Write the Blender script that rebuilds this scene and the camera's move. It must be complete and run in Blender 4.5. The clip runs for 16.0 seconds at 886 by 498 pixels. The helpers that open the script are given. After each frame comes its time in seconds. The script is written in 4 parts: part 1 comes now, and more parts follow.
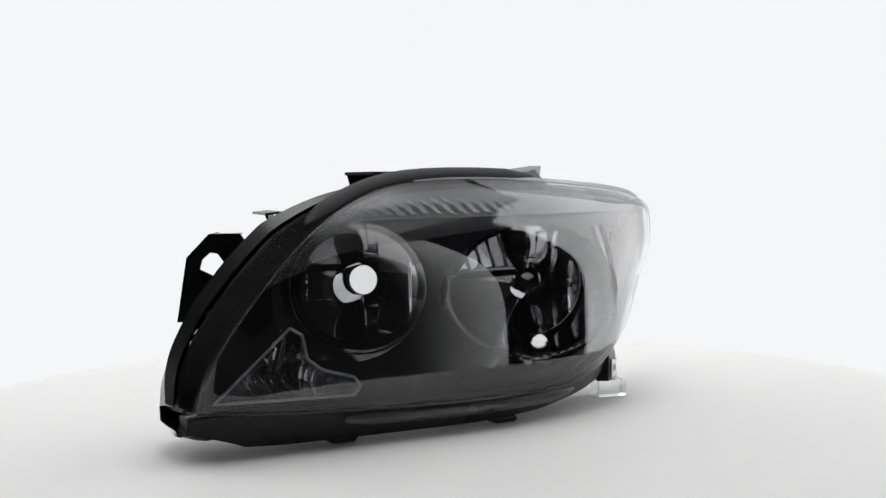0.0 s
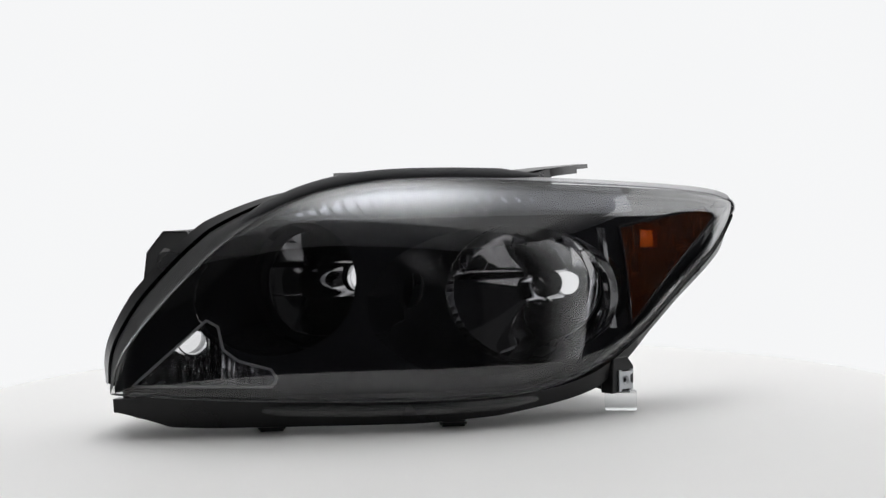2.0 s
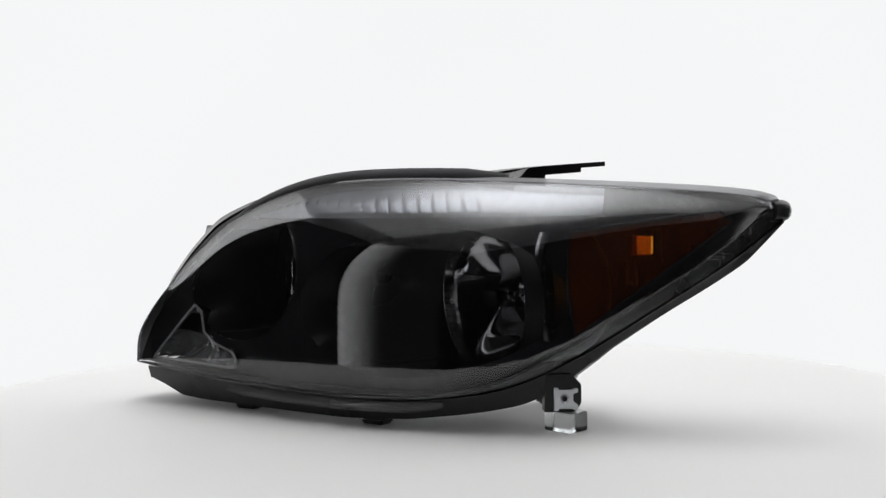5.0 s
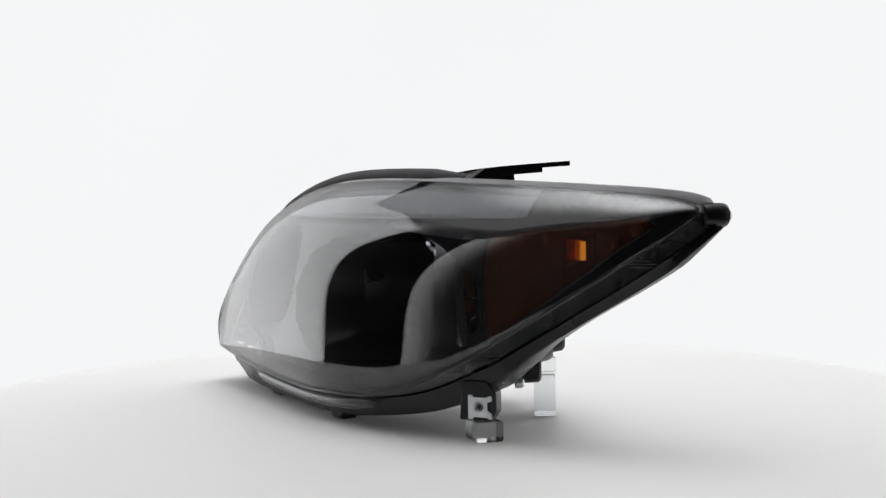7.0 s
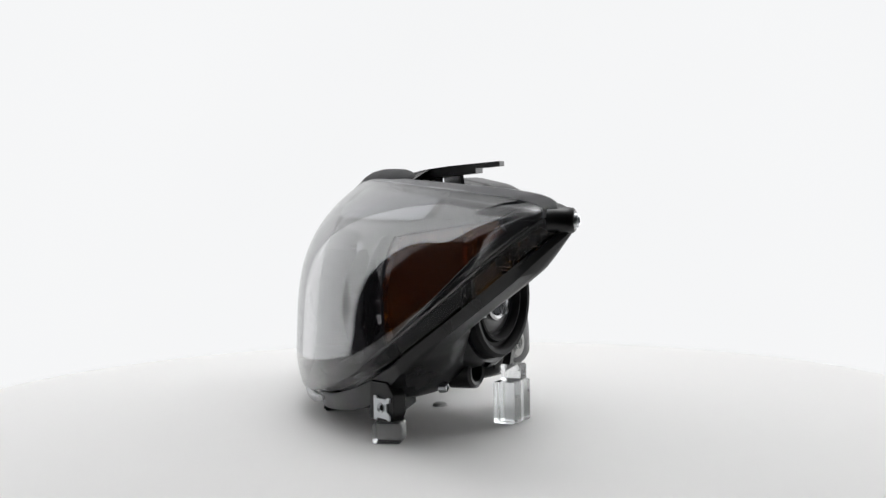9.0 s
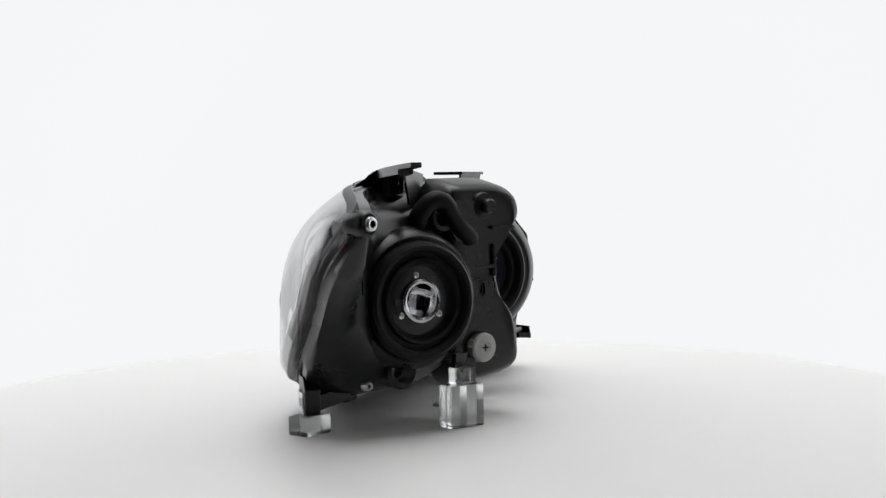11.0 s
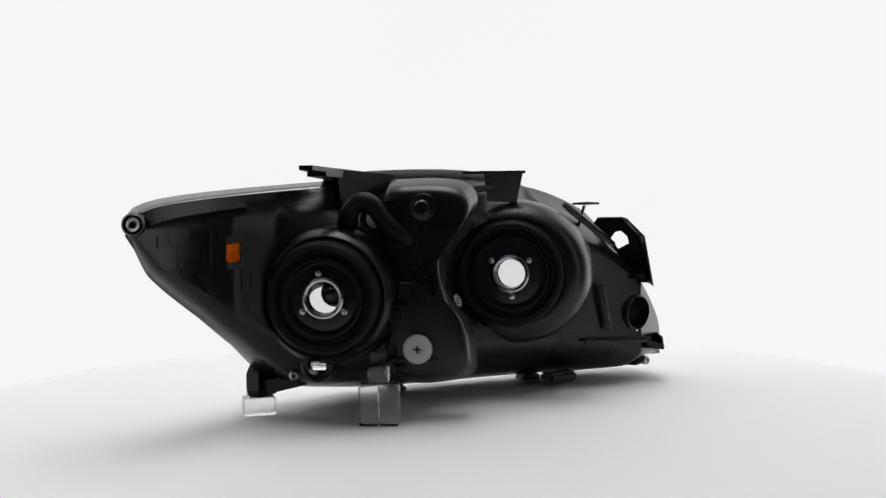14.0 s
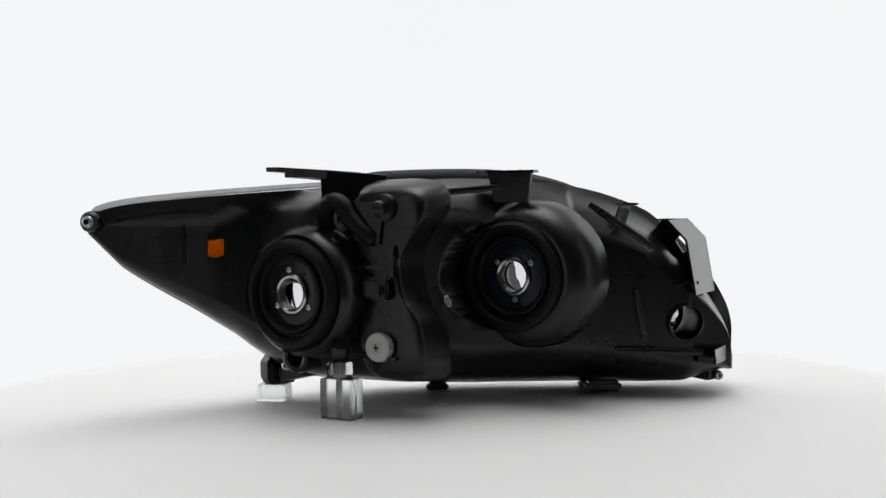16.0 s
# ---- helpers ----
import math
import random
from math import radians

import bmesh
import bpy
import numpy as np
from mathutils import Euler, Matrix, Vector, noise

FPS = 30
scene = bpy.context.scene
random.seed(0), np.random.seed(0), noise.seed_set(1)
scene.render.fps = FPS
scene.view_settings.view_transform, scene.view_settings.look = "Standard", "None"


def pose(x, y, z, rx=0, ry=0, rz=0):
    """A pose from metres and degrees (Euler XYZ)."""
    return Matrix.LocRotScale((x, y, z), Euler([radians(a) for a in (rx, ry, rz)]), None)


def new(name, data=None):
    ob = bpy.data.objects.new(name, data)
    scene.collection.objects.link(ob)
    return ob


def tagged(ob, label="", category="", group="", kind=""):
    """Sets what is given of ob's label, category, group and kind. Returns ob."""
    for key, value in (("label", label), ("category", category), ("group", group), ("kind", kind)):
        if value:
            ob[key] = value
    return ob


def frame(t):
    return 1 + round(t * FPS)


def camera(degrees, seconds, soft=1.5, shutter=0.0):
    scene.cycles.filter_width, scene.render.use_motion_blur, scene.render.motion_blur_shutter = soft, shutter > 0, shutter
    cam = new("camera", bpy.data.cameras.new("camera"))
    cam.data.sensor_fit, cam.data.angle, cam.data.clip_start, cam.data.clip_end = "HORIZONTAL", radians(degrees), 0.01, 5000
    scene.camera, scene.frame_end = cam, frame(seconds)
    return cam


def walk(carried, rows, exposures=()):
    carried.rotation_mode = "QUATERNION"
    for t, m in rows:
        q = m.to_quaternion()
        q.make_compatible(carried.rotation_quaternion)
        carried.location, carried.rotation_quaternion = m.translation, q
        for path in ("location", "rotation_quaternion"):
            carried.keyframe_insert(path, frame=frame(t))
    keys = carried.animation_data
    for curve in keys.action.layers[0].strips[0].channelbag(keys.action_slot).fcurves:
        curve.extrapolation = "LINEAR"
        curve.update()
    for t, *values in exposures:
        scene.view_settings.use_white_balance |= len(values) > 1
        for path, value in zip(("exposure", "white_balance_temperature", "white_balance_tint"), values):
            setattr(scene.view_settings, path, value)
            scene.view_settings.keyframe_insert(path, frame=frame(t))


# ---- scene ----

# ------------------------------------------------------------------ camera
cam = camera(38.64, 16.0, soft=1.4)
EYE = pose(0.0054, -1.2368, 0.2138, 90 - 2.75, 0, 0) @ pose(0, 0, 0, 0, 0, -0.98)
walk(cam, [(0, EYE), (16, EYE)])
TURN_START, TURN_RATE = 32.10, -13.18      # degrees, degrees per second


# ------------------------------------------------------------------ light
world = bpy.data.worlds.new("studio_dark")
world.use_nodes = True
world.node_tree.nodes["Background"].inputs[0].default_value = (0.02, 0.021, 0.023, 1)
world.node_tree.nodes["Background"].inputs[1].default_value = 1.0
scene.world = world
scene.view_settings.exposure = 0.0
BACKDROP, SIDE, FRONT, TOP = 0.93, 2.7, 1.75, 5.5      # radiance of the self-lit cloth and of the softboxes


# ------------------------------------------------------------------ materials
def material(name):
    m = bpy.data.materials.new(name)
    m.use_nodes = True
    return m, m.node_tree.nodes, m.node_tree.links, m.node_tree.nodes["Principled BSDF"]


def surface(name, colour, rough, metal=0.0, grain=0.0, size=900.0, vary=0.25, coat=0.0, spec=0.5):
    """A solid surface: colour and roughness vary at two scales, with a fine relief."""
    m, nodes, links, b = material(name)
    b.inputs["Metallic"].default_value, b.inputs["Coat Weight"].default_value = metal, coat
    b.inputs["Specular IOR Level"].default_value = spec
    co = nodes.new("ShaderNodeTexCoord")
    big, small = nodes.new("ShaderNodeTexNoise"), nodes.new("ShaderNodeTexNoise")
    big.inputs["Scale"].default_value, small.inputs["Scale"].default_value = 22, size
    big.inputs["Detail"].default_value = 5
    for n in (big, small):
        links.new(co.outputs["Object"], n.inputs["Vector"])
    ramp = nodes.new("ShaderNodeMapRange")
    ramp.inputs["To Min"].default_value, ramp.inputs["To Max"].default_value = 1 - vary, 1 + vary
    links.new(big.outputs["Fac"], ramp.inputs["Value"])
    mul = nodes.new("ShaderNodeVectorMath")
    mul.operation = "SCALE"
    mul.inputs[0].default_value = colour
    links.new(ramp.outputs[0], mul.inputs["Scale"])
    links.new(mul.outputs[0], b.inputs["Base Color"])
    r = nodes.new("ShaderNodeMapRange")
    r.inputs["To Min"].default_value, r.inputs["To Max"].default_value = rough * 0.8, rough * 1.25
    links.new(big.outputs["Fac"], r.inputs["Value"])
    links.new(r.outputs[0], b.inputs["Roughness"])
    if grain:
        bump = nodes.new("ShaderNodeBump")
        bump.inputs["Strength"].default_value, bump.inputs["Distance"].default_value = grain, 0.0006
        links.new(small.outputs["Fac"], bump.inputs["Height"])
        links.new(bump.outputs[0], b.inputs["Normal"])
    return m


def clear(name, tint, gloss_rough=0.01, ior=1.5, body=None, amount=0.0, ribs=0.0):
    """Clear plastic shell: light passes straight through it, tinted, and the surface mirrors by Fresnel."""
    m, nodes, links, b = material(name)
    nodes.remove(b)
    out = nodes["Material Output"]
    glass, gloss, mix = nodes.new("ShaderNodeBsdfTransparent"), nodes.new("ShaderNodeBsdfGlossy"), nodes.new("ShaderNodeMixShader")
    facing, power, fres = nodes.new("ShaderNodeLayerWeight"), nodes.new("ShaderNodeMath"), nodes.new("ShaderNodeMapRange")
    glass.inputs["Color"].default_value = (*tint, 1)
    gloss.inputs["Roughness"].default_value = gloss_rough
    facing.inputs["Blend"].default_value = 0.5
    power.operation, power.inputs[1].default_value = "POWER", 5.0
    fres.inputs["To Min"].default_value, fres.inputs["To Max"].default_value = ((ior - 1) / (ior + 1)) ** 2, 1.0
    links.new(facing.outputs["Facing"], power.inputs[0])
    links.new(power.outputs[0], fres.inputs["Value"])
    under = glass.outputs[0]
    if body:
        diff, part_mix = nodes.new("ShaderNodeBsdfDiffuse"), nodes.new("ShaderNodeMixShader")
        diff.inputs["Color"].default_value = (*body, 1)
        part_mix.inputs["Fac"].default_value = amount
        links.new(glass.outputs[0], part_mix.inputs[1])
        links.new(diff.outputs[0], part_mix.inputs[2])
        under = part_mix.outputs[0]
    if ribs:
        co, wave, bump = nodes.new("ShaderNodeTexCoord"), nodes.new("ShaderNodeTexChecker"), nodes.new("ShaderNodeBump")
        wave.inputs["Scale"].default_value = ribs
        bump.inputs["Strength"].default_value, bump.inputs["Distance"].default_value = 0.6, 0.001
        links.new(co.outputs["Object"], wave.inputs["Vector"])
        links.new(wave.outputs["Fac"], bump.inputs["Height"])
        links.new(bump.outputs[0], gloss.inputs["Normal"])
    links.new(fres.outputs[0], mix.inputs["Fac"])
    links.new(under, mix.inputs[1])
    links.new(gloss.outputs[0], mix.inputs[2])
    links.new(mix.outputs[0], out.inputs["Surface"])
    return m


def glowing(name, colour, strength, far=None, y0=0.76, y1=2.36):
    """A cloth or diffuser that emits its light itself, evenly but for faint unevenness."""
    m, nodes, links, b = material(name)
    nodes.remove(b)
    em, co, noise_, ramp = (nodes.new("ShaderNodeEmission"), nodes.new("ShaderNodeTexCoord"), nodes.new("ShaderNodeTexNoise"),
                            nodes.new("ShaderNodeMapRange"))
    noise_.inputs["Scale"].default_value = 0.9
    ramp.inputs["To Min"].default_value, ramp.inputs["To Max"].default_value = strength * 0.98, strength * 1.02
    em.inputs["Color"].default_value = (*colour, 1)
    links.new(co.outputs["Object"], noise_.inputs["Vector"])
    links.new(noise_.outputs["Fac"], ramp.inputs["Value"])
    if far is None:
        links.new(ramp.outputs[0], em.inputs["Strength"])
    else:
        # brighter next to its lamp, fainter away from it
        xyz, fall, times = nodes.new("ShaderNodeSeparateXYZ"), nodes.new("ShaderNodeMapRange"), nodes.new("ShaderNodeMath")
        times.operation = "MULTIPLY"
        for key, value in (("From Min", y0), ("From Max", y1), ("To Min", 1.0), ("To Max", far / strength)):
            fall.inputs[key].default_value = value
        fall.interpolation_type = "SMOOTHSTEP"
        links.new(co.outputs["Object"], xyz.inputs[0])
        links.new(xyz.outputs["Y"], fall.inputs["Value"])
        links.new(fall.outputs[0], times.inputs[0])
        links.new(ramp.outputs[0], times.inputs[1])
        links.new(times.outputs[0], em.inputs["Strength"])
    links.new(em.outputs[0], nodes["Material Output"].inputs["Surface"])
    return m


def hot_centre(name, colour, centre, edge, y0, wide, long):
    """A diffuser with its lamp behind the middle: bright there, softly falling off towards the edges."""
    m, nodes, links, b = material(name)
    nodes.remove(b)
    em, co, put, size, fall = (nodes.new("ShaderNodeEmission"), nodes.new("ShaderNodeTexCoord"), nodes.new("ShaderNodeMapping"),
                               nodes.new("ShaderNodeVectorMath"), nodes.new("ShaderNodeMapRange"))
    put.inputs["Location"].default_value = (0, -y0 / long, 0)
    put.inputs["Scale"].default_value = (1 / wide, 1 / long, 0)
    size.operation = "LENGTH"
    fall.interpolation_type = "SMOOTHERSTEP"
    fall.inputs["To Min"].default_value, fall.inputs["To Max"].default_value = centre, edge
    em.inputs["Color"].default_value = (*colour, 1)
    links.new(co.outputs["Object"], put.inputs["Vector"])
    links.new(put.outputs[0], size.inputs[0])
    links.new(size.outputs["Value"], fall.inputs["Value"])
    links.new(fall.outputs[0], em.inputs["Strength"])
    links.new(em.outputs[0], nodes["Material Output"].inputs["Surface"])
    return m


M_DISC = surface("white_board", (0.79, 0.780, 0.768), 0.6, grain=0.05, size=300, vary=0.015)
M_ROOM = surface("dark_cloth", (0.018, 0.018, 0.02), 0.9, vary=0.2)
# unseen ceiling, made white to lighten dark gaps in the lens reflections
M_BOUNCE_CEILING = surface("white_bounce_paint", (0.78, 0.78, 0.79), 0.8, size=60, vary=0.03)
M_CASE = surface("black_polypropylene", (0.0062, 0.0062, 0.0068), 0.28, grain=0.12, size=1400, vary=0.3, spec=0.36)
M_GLOSS = surface("gloss_black_plastic", (0.013, 0.013, 0.0145), 0.10, vary=0.2, spec=0.15)
M_CARRIER = surface("blue_black_plastic", (0.016, 0.018, 0.030), 0.25, vary=0.2, spec=0.3)
M_RUBBER = surface("black_rubber", (0.007, 0.007, 0.0075), 0.5, grain=0.1, vary=0.3, spec=0.15)
M_FOAM = surface("charcoal_foam", (0.045, 0.045, 0.047), 0.85, grain=0.35, size=1800, vary=0.2)
M_SMOKE = surface("smoked_chrome", (0.33, 0.33, 0.34), 0.05, metal=1.0, vary=0.2)
M_SILVER = surface("bright_chrome", (0.52, 0.52, 0.53), 0.05, metal=1.0, vary=0.15)
M_RING = surface("dim_chrome", (0.22, 0.22, 0.225), 0.12, metal=1.0, vary=0.2)
# the smoked chrome again, darkened to imitate dark reflections
M_SMOKE_SHADED = surface("shaded_smoked_chrome", (0.20, 0.20, 0.205), 0.05, metal=1.0, vary=0.2)
M_DARK = surface("dark_chrome", (0.055, 0.055, 0.057), 0.06, metal=1.0, vary=0.2)
M_SATIN = surface("satin_silver", (0.150, 0.156, 0.170), 0.22, metal=0.9, vary=0.12)
M_RETAIN = surface("worn_steel", (0.42, 0.42, 0.43), 0.22, metal=1.0, vary=0.2)
M_ZINC = surface("zinc_plated_steel", (0.60, 0.62, 0.64), 0.32, metal=1.0, grain=0.1, vary=0.2)
M_GREY = surface("grey_nylon", (0.50, 0.50, 0.48), 0.5, grain=0.1, vary=0.1)
M_WHITE = surface("white_paper", (0.7, 0.7, 0.7), 0.6, vary=0.05)
# sticker print, and the shade coloured into screw slots and bolt recesses
M_INK_SHADE = surface("grey_ink_and_shade", (0.2, 0.2, 0.2), 0.6, vary=0.05)
M_LENS = clear("clear_polycarbonate", (0.91, 0.91, 0.915), ior=1.58)
# one clear rim in three tones: pale where lit, dark where shaded
M_RIM_LIT = clear("lit_ribbed_polycarbonate", (0.80, 0.80, 0.81), 0.10, body=(0.70, 0.70, 0.71), amount=0.62)
M_RIM_SHADED = clear("shaded_ribbed_polycarbonate", (0.30, 0.30, 0.31), 0.30, ior=1.25, body=(0.02, 0.02, 0.021), amount=0.8)
M_RIM_LOW = clear("dim_ribbed_polycarbonate", (0.80, 0.80, 0.81), 0.10, body=(0.22, 0.22, 0.222), amount=0.22)
M_FROST = clear("frosted_polycarbonate", (0.80, 0.80, 0.81), 0.15, body=(0.42, 0.42, 0.43), amount=0.5)
M_AMBER = clear("amber_acrylic", (1.0, 0.36, 0.03), 0.04, body=(0.10, 0.018, 0.003), amount=0.45, ribs=420)
M_ORANGE = clear("orange_acrylic", (1.0, 0.74, 0.32), 0.06, body=(0.75, 0.22, 0.01), amount=0.30)


def acrylic(name):
    m, nodes, links, b = material(name)
    b.inputs["Base Color"].default_value = (0.88, 0.895, 0.90, 1)
    b.inputs["Roughness"].default_value = 0.015
    b.inputs["IOR"].default_value = 1.49
    b.inputs["Transmission Weight"].default_value = 1.0
    return m


M_ACRYLIC = acrylic("clear_acrylic")


# ------------------------------------------------------------------ mesh helpers
def part(name, bm, mat, parent=None, label="", smooth=True, sharp=35):
    me = bpy.data.meshes.new(name)
    bmesh.ops.recalc_face_normals(bm, faces=bm.faces)
    for f in bm.faces:
        f.smooth = smooth
    for e in bm.edges:
        if len(e.link_faces) == 2 and e.calc_face_angle(0) > radians(sharp):
            e.smooth = False
    bm.to_mesh(me)
    bm.free()
    me.materials.append(mat)
    ob = new(name, me)
    if parent:
        ob.parent = parent
    if label:
        ob["label"] = label
    return ob


def thing(name, label, category, group=""):
    return tagged(new(name), label, category, group)


def add_grid(bm, pts, keep=None, close_u=False):
    """Faces over an array of points [i][j]."""
    n, m = pts.shape[:2]
    vs = [[bm.verts.new(pts[i, j]) for j in range(m)] for i in range(n)]
    for i in range(n if close_u else n - 1):
        for j in range(m - 1):
            quad = [vs[i][j], vs[(i + 1) % n][j], vs[(i + 1) % n][j + 1], vs[i][j + 1]]
            if keep is None or keep(sum((v.co for v in quad), Vector()) / 4):
                bm.faces.new(quad)
    return vs


def clean(bm, d=0.00005):
    bmesh.ops.remove_doubles(bm, verts=bm.verts, dist=d)
    loose = [v for v in bm.verts if not v.link_faces]
    bmesh.ops.delete(bm, geom=loose, context="VERTS")
    return bm


def revolve(bm, centre, axis, profile, seg=48, flute=0.0, flutes=0, squash=1.0):
    """profile: (radius, distance along the axis). flute: relative depth of vertical flutes."""
    a = Vector(axis).normalized()
    side = Vector((0, 0, 1)).cross(a).normalized() if abs(a.z) < 0.9 else Vector((1, 0, 0))
    up = a.cross(side)
    pts = np.zeros((seg, len(profile), 3))
    for i in range(seg):
        w = 2 * math.pi * i / seg
        for j, (r, s) in enumerate(profile):
            k = r * (1 + flute * abs(math.sin(flutes * w / 2)) * (j > 0)) if flutes else r
            pts[i, j] = Vector(centre) + a * s + side * (k * math.cos(w)) + up * (k * squash * math.sin(w))
    add_grid(bm, pts, close_u=True)
    return bm


def slab(bm, outline, thick, hole=None):
    """A plate: outline and, if given, a hole of as many corners, both shifted by the vector thick."""
    thick = Vector(thick)
    a = [bm.verts.new(p) for p in outline]
    b = [bm.verts.new(Vector(p) + thick) for p in outline]
    n = len(a)
    for i in range(n):
        bm.faces.new((a[i], a[(i + 1) % n], b[(i + 1) % n], b[i]))
    if hole is None:
        bm.faces.new(a)
        bm.faces.new(b[::-1])
    else:
        c = [bm.verts.new(p) for p in hole]
        d = [bm.verts.new(Vector(p) + thick) for p in hole]
        for i in range(n):
            k = (i + 1) % n
            bm.faces.new((a[i], a[k], c[k], c[i]))
            bm.faces.new((b[k], b[i], d[i], d[k]))
            bm.faces.new((c[k], c[i], d[i], d[k]))
    return bm


def box(bm, centre, size, ax=(1, 0, 0), bevel=0.0):
    """A box with its x side along ax (level) and, if asked, bevelled edges."""
    x = Vector(ax).normalized()
    y = Vector((0, 0, 1)).cross(x)
    c = Vector(centre)
    fresh = []
    for sx, sy, sz in [(a, b, d) for a in (-1, 1) for b in (-1, 1) for d in (-1, 1)]:
        fresh.append(bm.verts.new(c + x * sx * size[0] / 2 + y * sy * size[1] / 2 + Vector((0, 0, sz * size[2] / 2))))
    v = fresh
    faces = [bm.faces.new([v[i] for i in q]) for q in
             ((0, 1, 3, 2), (4, 6, 7, 5), (0, 4, 5, 1), (2, 3, 7, 6), (0, 2, 6, 4), (1, 5, 7, 3))]
    if bevel:
        edges = {e for f in faces for e in f.edges}
        bmesh.ops.bevel(bm, geom=list(edges), offset=bevel, segments=2, affect="EDGES")
    return bm


def tube(bm, path, ry, rz, seg=14, lift=(0, 0, 0), taper=0):
    """A closed sausage of elliptic section along a path; ry along the level normal, rz upright."""
    n = len(path)
    pts = np.zeros((n, seg, 3))
    for i in range(n):
        t_ = path[min(i + 1, n - 1)] - path[max(i - 1, 0)]
        t_ = t_ / np.linalg.norm(t_)
        back = np.cross((0, 0, 1.0), t_)
        length = np.linalg.norm(back)
        back = back / length if length > 1e-6 else np.array([0, 1.0, 0])
        up = np.cross(t_, back)
        k = 1.0 if 0 < i < n - 1 else 0.75
        if taper:
            k *= min(1, .55 + .45 * min(i, n - 1 - i) / taper)
        for j in range(seg):
            w = 2 * math.pi * j / seg
            pts[i, j] = path[i] + np.array(lift) + k * (ry * math.cos(w) * back + rz * math.sin(w) * up)
    vs = add_grid(bm, np.concatenate([pts, pts[:, :1]], axis=1))
    bm.faces.new(vs[0][:-1][::-1])
    bm.faces.new(vs[-1][:-1])
    return clean(bm)


def screw(parent, centre, axis, r=0.0035, name="screw", mat=None):
    bm = bmesh.new()
    revolve(bm, centre, axis, [(0.0001, 0.0016), (r * 0.55, 0.0015), (r * 0.9, 0.001), (r, 0.0), (r, -0.002)], seg=16)
    s = part(name, bm, mat or M_ZINC, parent)
    a = Vector(axis).normalized()
    side = Vector((0, 0, 1)).cross(a).normalized()
    # dark bars laid on the head as the shade in its cross slot
    bm = bmesh.new()
    for d in (side, a.cross(side)):
        e = a.cross(d)
        p = Vector(centre) + a * 0.00155
        slab(bm, [p + d * r * .6 + e * r * .12, p - d * r * .6 + e * r * .12, p - d * r * .6 - e * r * .12, p + d * r * .6 - e * r * .12],
             a * 0.0003)
    part("cross_slot_shade", bm, M_INK_SHADE, s)
    return s


# ------------------------------------------------------------------ studio
def arc_wall(name, mat, az0, az1, radius, z0, z1, n=40, label="", category="", kind="", group="", thick=0.02):
    """A curved screen round the turntable; azimuth 0 is towards the camera, positive to its right."""
    bm = bmesh.new()
    pts = np.zeros((n + 1, 4, 3))
    for i in range(n + 1):
        w = radians(az0 + (az1 - az0) * i / n)
        for j, (r, z) in enumerate(((radius, z0), (radius, z1), (radius + thick, z1), (radius + thick, z0))):
            pts[i, j] = (r * math.sin(w), -r * math.cos(w), z)
    pts = np.concatenate([pts, pts[:, :1]], axis=1)
    vs = add_grid(bm, pts)
    bm.faces.new(vs[0][:-1])
    bm.faces.new(vs[-1][:-1])
    ob = part(name, clean(bm), mat)
    return tagged(ob, label, category, group, kind)


def studio():
    white = (0.985, 0.991, 1.0)
    # the cloth's brightness is its own emission; no lamp stands behind it
    arc_wall("backdrop", glowing("self_lit_white_cloth", white, BACKDROP), 149.2, 210.8, 2.75, -1.0, 2.6,
             label="seamless white backdrop cloth, its light put in as glow", category="backdrop", kind="structure")
    side, front = glowing("side_diffuser", white, SIDE, 1.6), glowing("front_diffuser", white, FRONT, 0.04, -0.55, -1.00)
    for s in (1, -1):
        arc_wall("light_panel", side, s * 106, s * 149, 2.75, -0.8, 3.2, 24, "tall white light panel beside the turntable", "light panel", group="light panels")
        arc_wall("light_panel", front, s * 30, s * 66.5, 1.5, -0.45, 1.6, 16, "white light panel beside the camera", "light panel", group="light panels")
    bm = bmesh.new()
    box(bm, (0, 0.45, 1.8), (2.4, 2.1, 0.05), bevel=0.01)
    softbox = tagged(part("overhead_softbox", bm, hot_centre("top_diffuser", white, TOP, 0.80, 0.30, 0.85, 1.25)), "large white softbox hung above the turntable", "softbox")
    for x, y in ((-.9, -.4), (.9, -.4), (-.9, 1.3), (.9, 1.3)):
        bm = bmesh.new()
        revolve(bm, (x, y, 1.82), (0, 0, 1), [(.004, 0), (.004, 1.60)], 8)
        part("hanging_rod", bm, M_ROOM, softbox)
    # dark room around it all; its unseen white ceiling is added to bounce light
    for nm, c, s in (("wall_front", (0, -3.1, 1.2), (6.4, 0.1, 4.4)), ("wall_back", (0, 3.1, 1.2), (6.4, 0.1, 4.4)),
                     ("wall_left", (-3.2, 0, 1.2), (0.1, 6.1, 4.4)), ("wall_right", (3.2, 0, 1.2), (0.1, 6.1, 4.4)),
                     ("floor", (0, 0, -1.05), (6.5, 6.3, 0.1)), ("ceiling", (0, 0, 3.45), (6.5, 6.3, 0.1))):
        bm = bmesh.new()
        box(bm, c, s)
        tagged(part(nm, bm, M_BOUNCE_CEILING if nm == "ceiling" else M_ROOM), ("added white bounce " if nm == "ceiling" else "dark studio ") + nm.split("_")[0], nm.split("_")[0], "", "structure")


